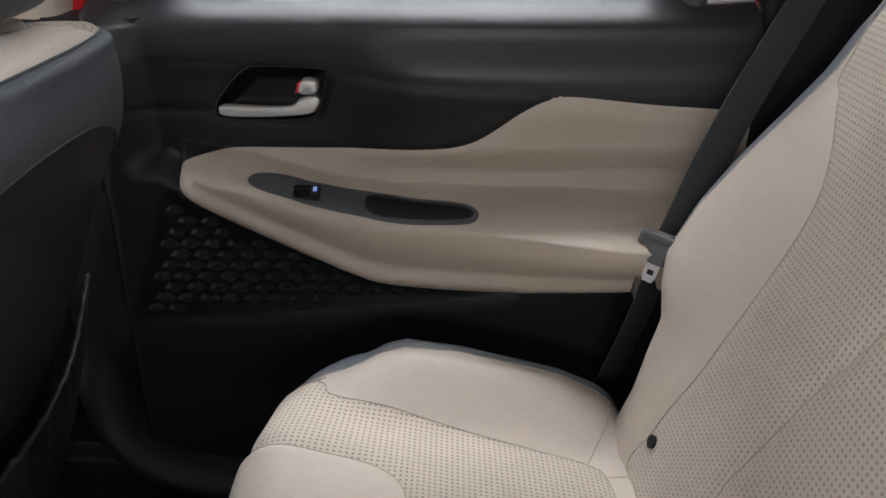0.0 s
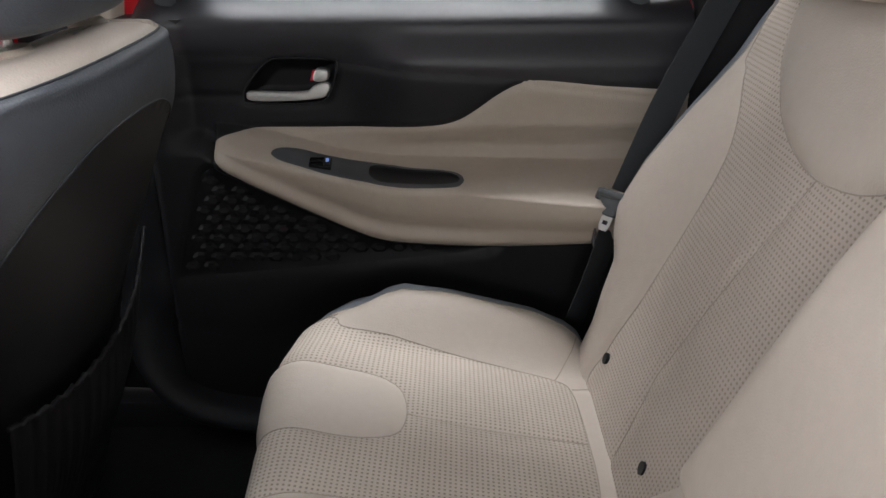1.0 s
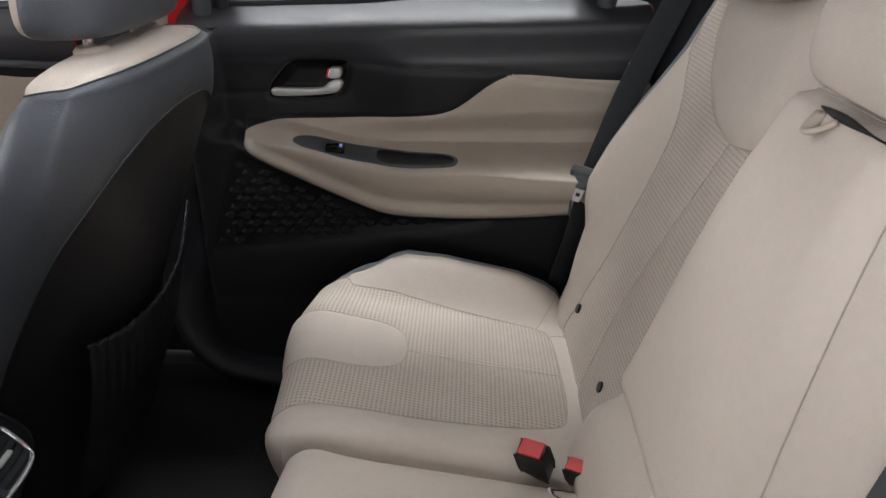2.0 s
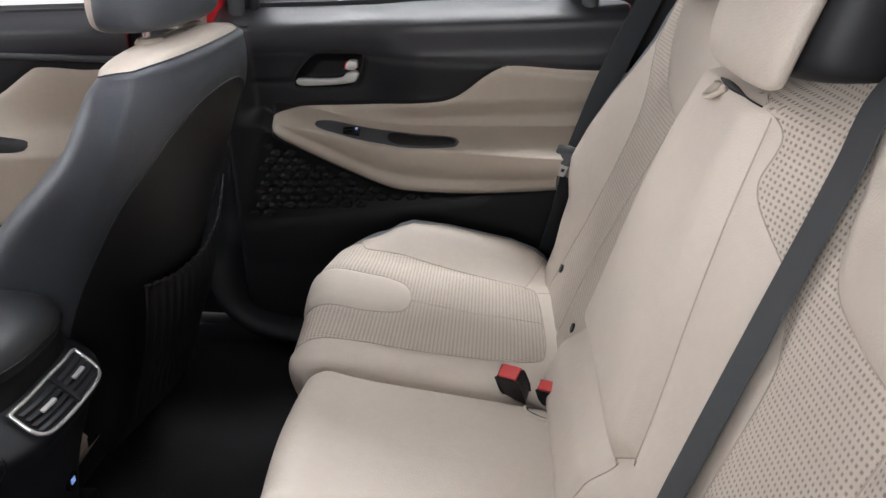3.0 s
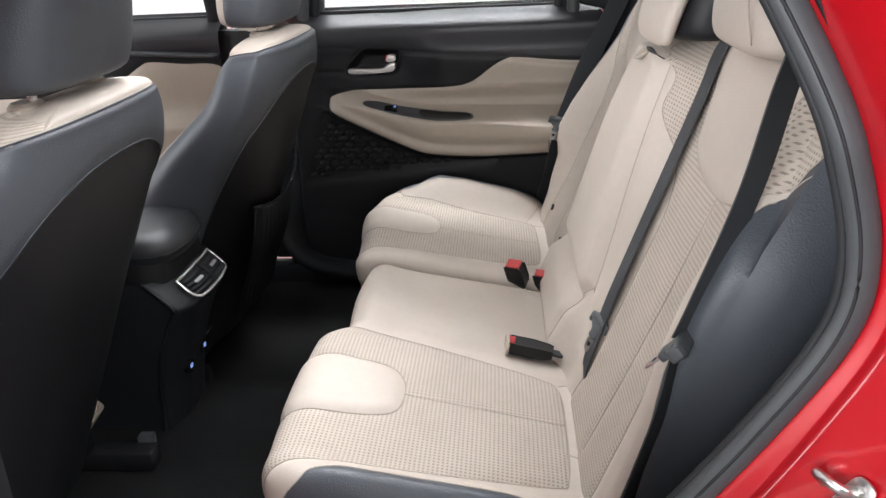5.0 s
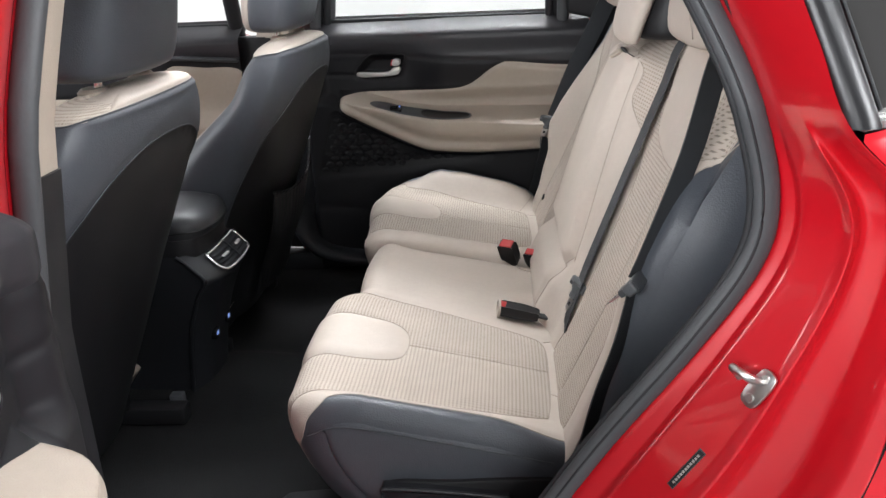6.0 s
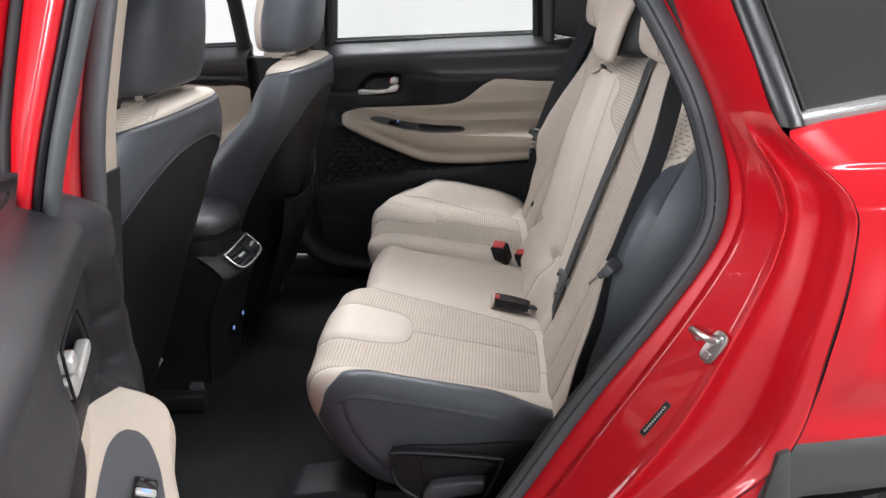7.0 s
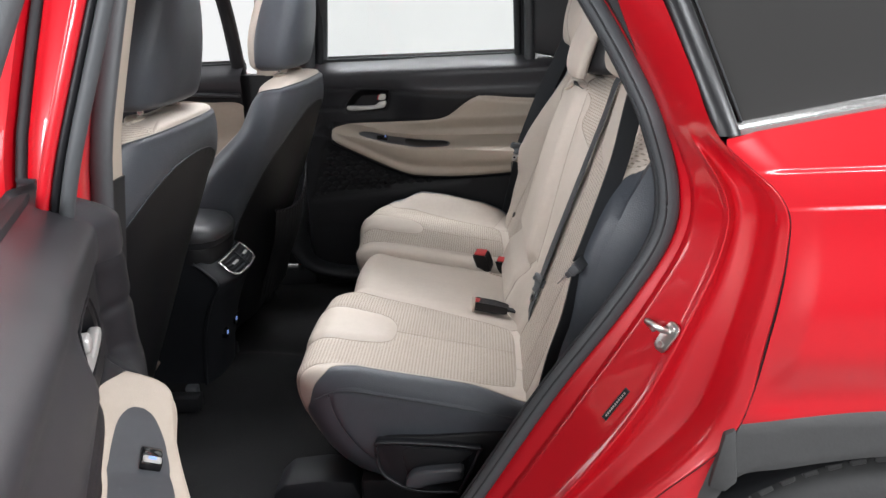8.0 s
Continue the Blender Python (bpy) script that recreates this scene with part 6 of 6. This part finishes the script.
def jamb_sticker():
    s = thing("jamb_sticker", "narrow black label with a pale line of print on the jamb", "label", (0.385, -0.862, 0.864))
    q, nrm = jamb_at(0.386, 0.8635)
    L = 0.056
    m = facing(q + nrm * 0.0048, nrm, 0)
    t = m.inverted().to_3x3() @ Vector((0.60, 0.0, 0.80))
    m = m @ Matrix.Rotation(-math.atan2(t.z, t.x), 4, "Y") @ Matrix.Rotation(radians(90), 4, "X")
    part("plate", box((-L / 2, -0.0036, -0.0006), (L / 2, 0.0036, 0.0006), m=m), M_SHELL, s, "black label")
    part("border", box((-L / 2 - 0.0012, -0.0044, -0.0010), (L / 2 + 0.0012, 0.0044, -0.0002), m=m), M_LOOP, s)
    for k in range(11):
        x = -L / 2 + 0.005 + k * 0.0043
        part("print_bar", box((x, -0.0014, 0.0004), (x + 0.0030, 0.0014, 0.0010), m=m), M_LINER, s)


jamb_sticker()


def seat_pocket():
    p = thing("seat_pocket", "black gathered map pocket behind the passenger seat", "seat pocket", (-0.36, 0.36, 0.70))
    top = spline([(-0.352, 0.16, 0.905), (-0.338, 0.25, 0.888), (-0.334, 0.36, 0.885), (-0.338, 0.46, 0.905), (-0.352, 0.56, 0.955)], 90)
    top = [(x, y, z + 0.0018 * math.sin(i * 1.1) + 0.0014 * math.sin(i * 2.3 + 1)) for i, (x, y, z) in enumerate(top)]
    make("gathered_edge", *tube(top, 0.0034, 6), M_SHELL, p, "ruched elastic edge")
    v, f, n = [], [], len(top)
    rows = 14
    for j in range(rows):
        w = j / (rows - 1)
        for i, (x, y, z) in enumerate(top):
            zz = z + (0.64 - z) * w
            v.append((x - (z - zz) * 0.30 + 0.010 * math.sin(math.pi * min(1, w * 1.3)) + 0.0012 * math.sin(i * 1.1) * (1 - w), 0.36 + (y - 0.36) * (1 - 0.10 * w), zz))
    f = [(j * n + i, (j + 1) * n + i, (j + 1) * n + i + 1, j * n + i + 1) for j in range(rows - 1) for i in range(n - 1)]
    make("pouch", v, f, M_SHELL, p, "black cloth pouch")


seat_pocket()


def ceiling_lamps():
    """Long lit tubes over the aisle beside the car."""
    for x, y in ((0.8, -3.3), (0.8, -1.9)):
        lamp = thing("tube_lamp", "long white lit tube lamp under the ceiling", "lamp", (x, y, 4.12), "ceiling tube lamps")
        part("housing", box((x - 3.0, y - 0.10, 4.15), (x + 3.0, y + 0.10, 4.20), 0.01), M_WHITE, lamp, "white housing")
        part("tube", box((x - 2.95, y - 0.07, 4.12), (x + 2.95, y + 0.07, 4.15), 0.01), M_TUBE, lamp, "glowing diffuser")


ceiling_lamps()
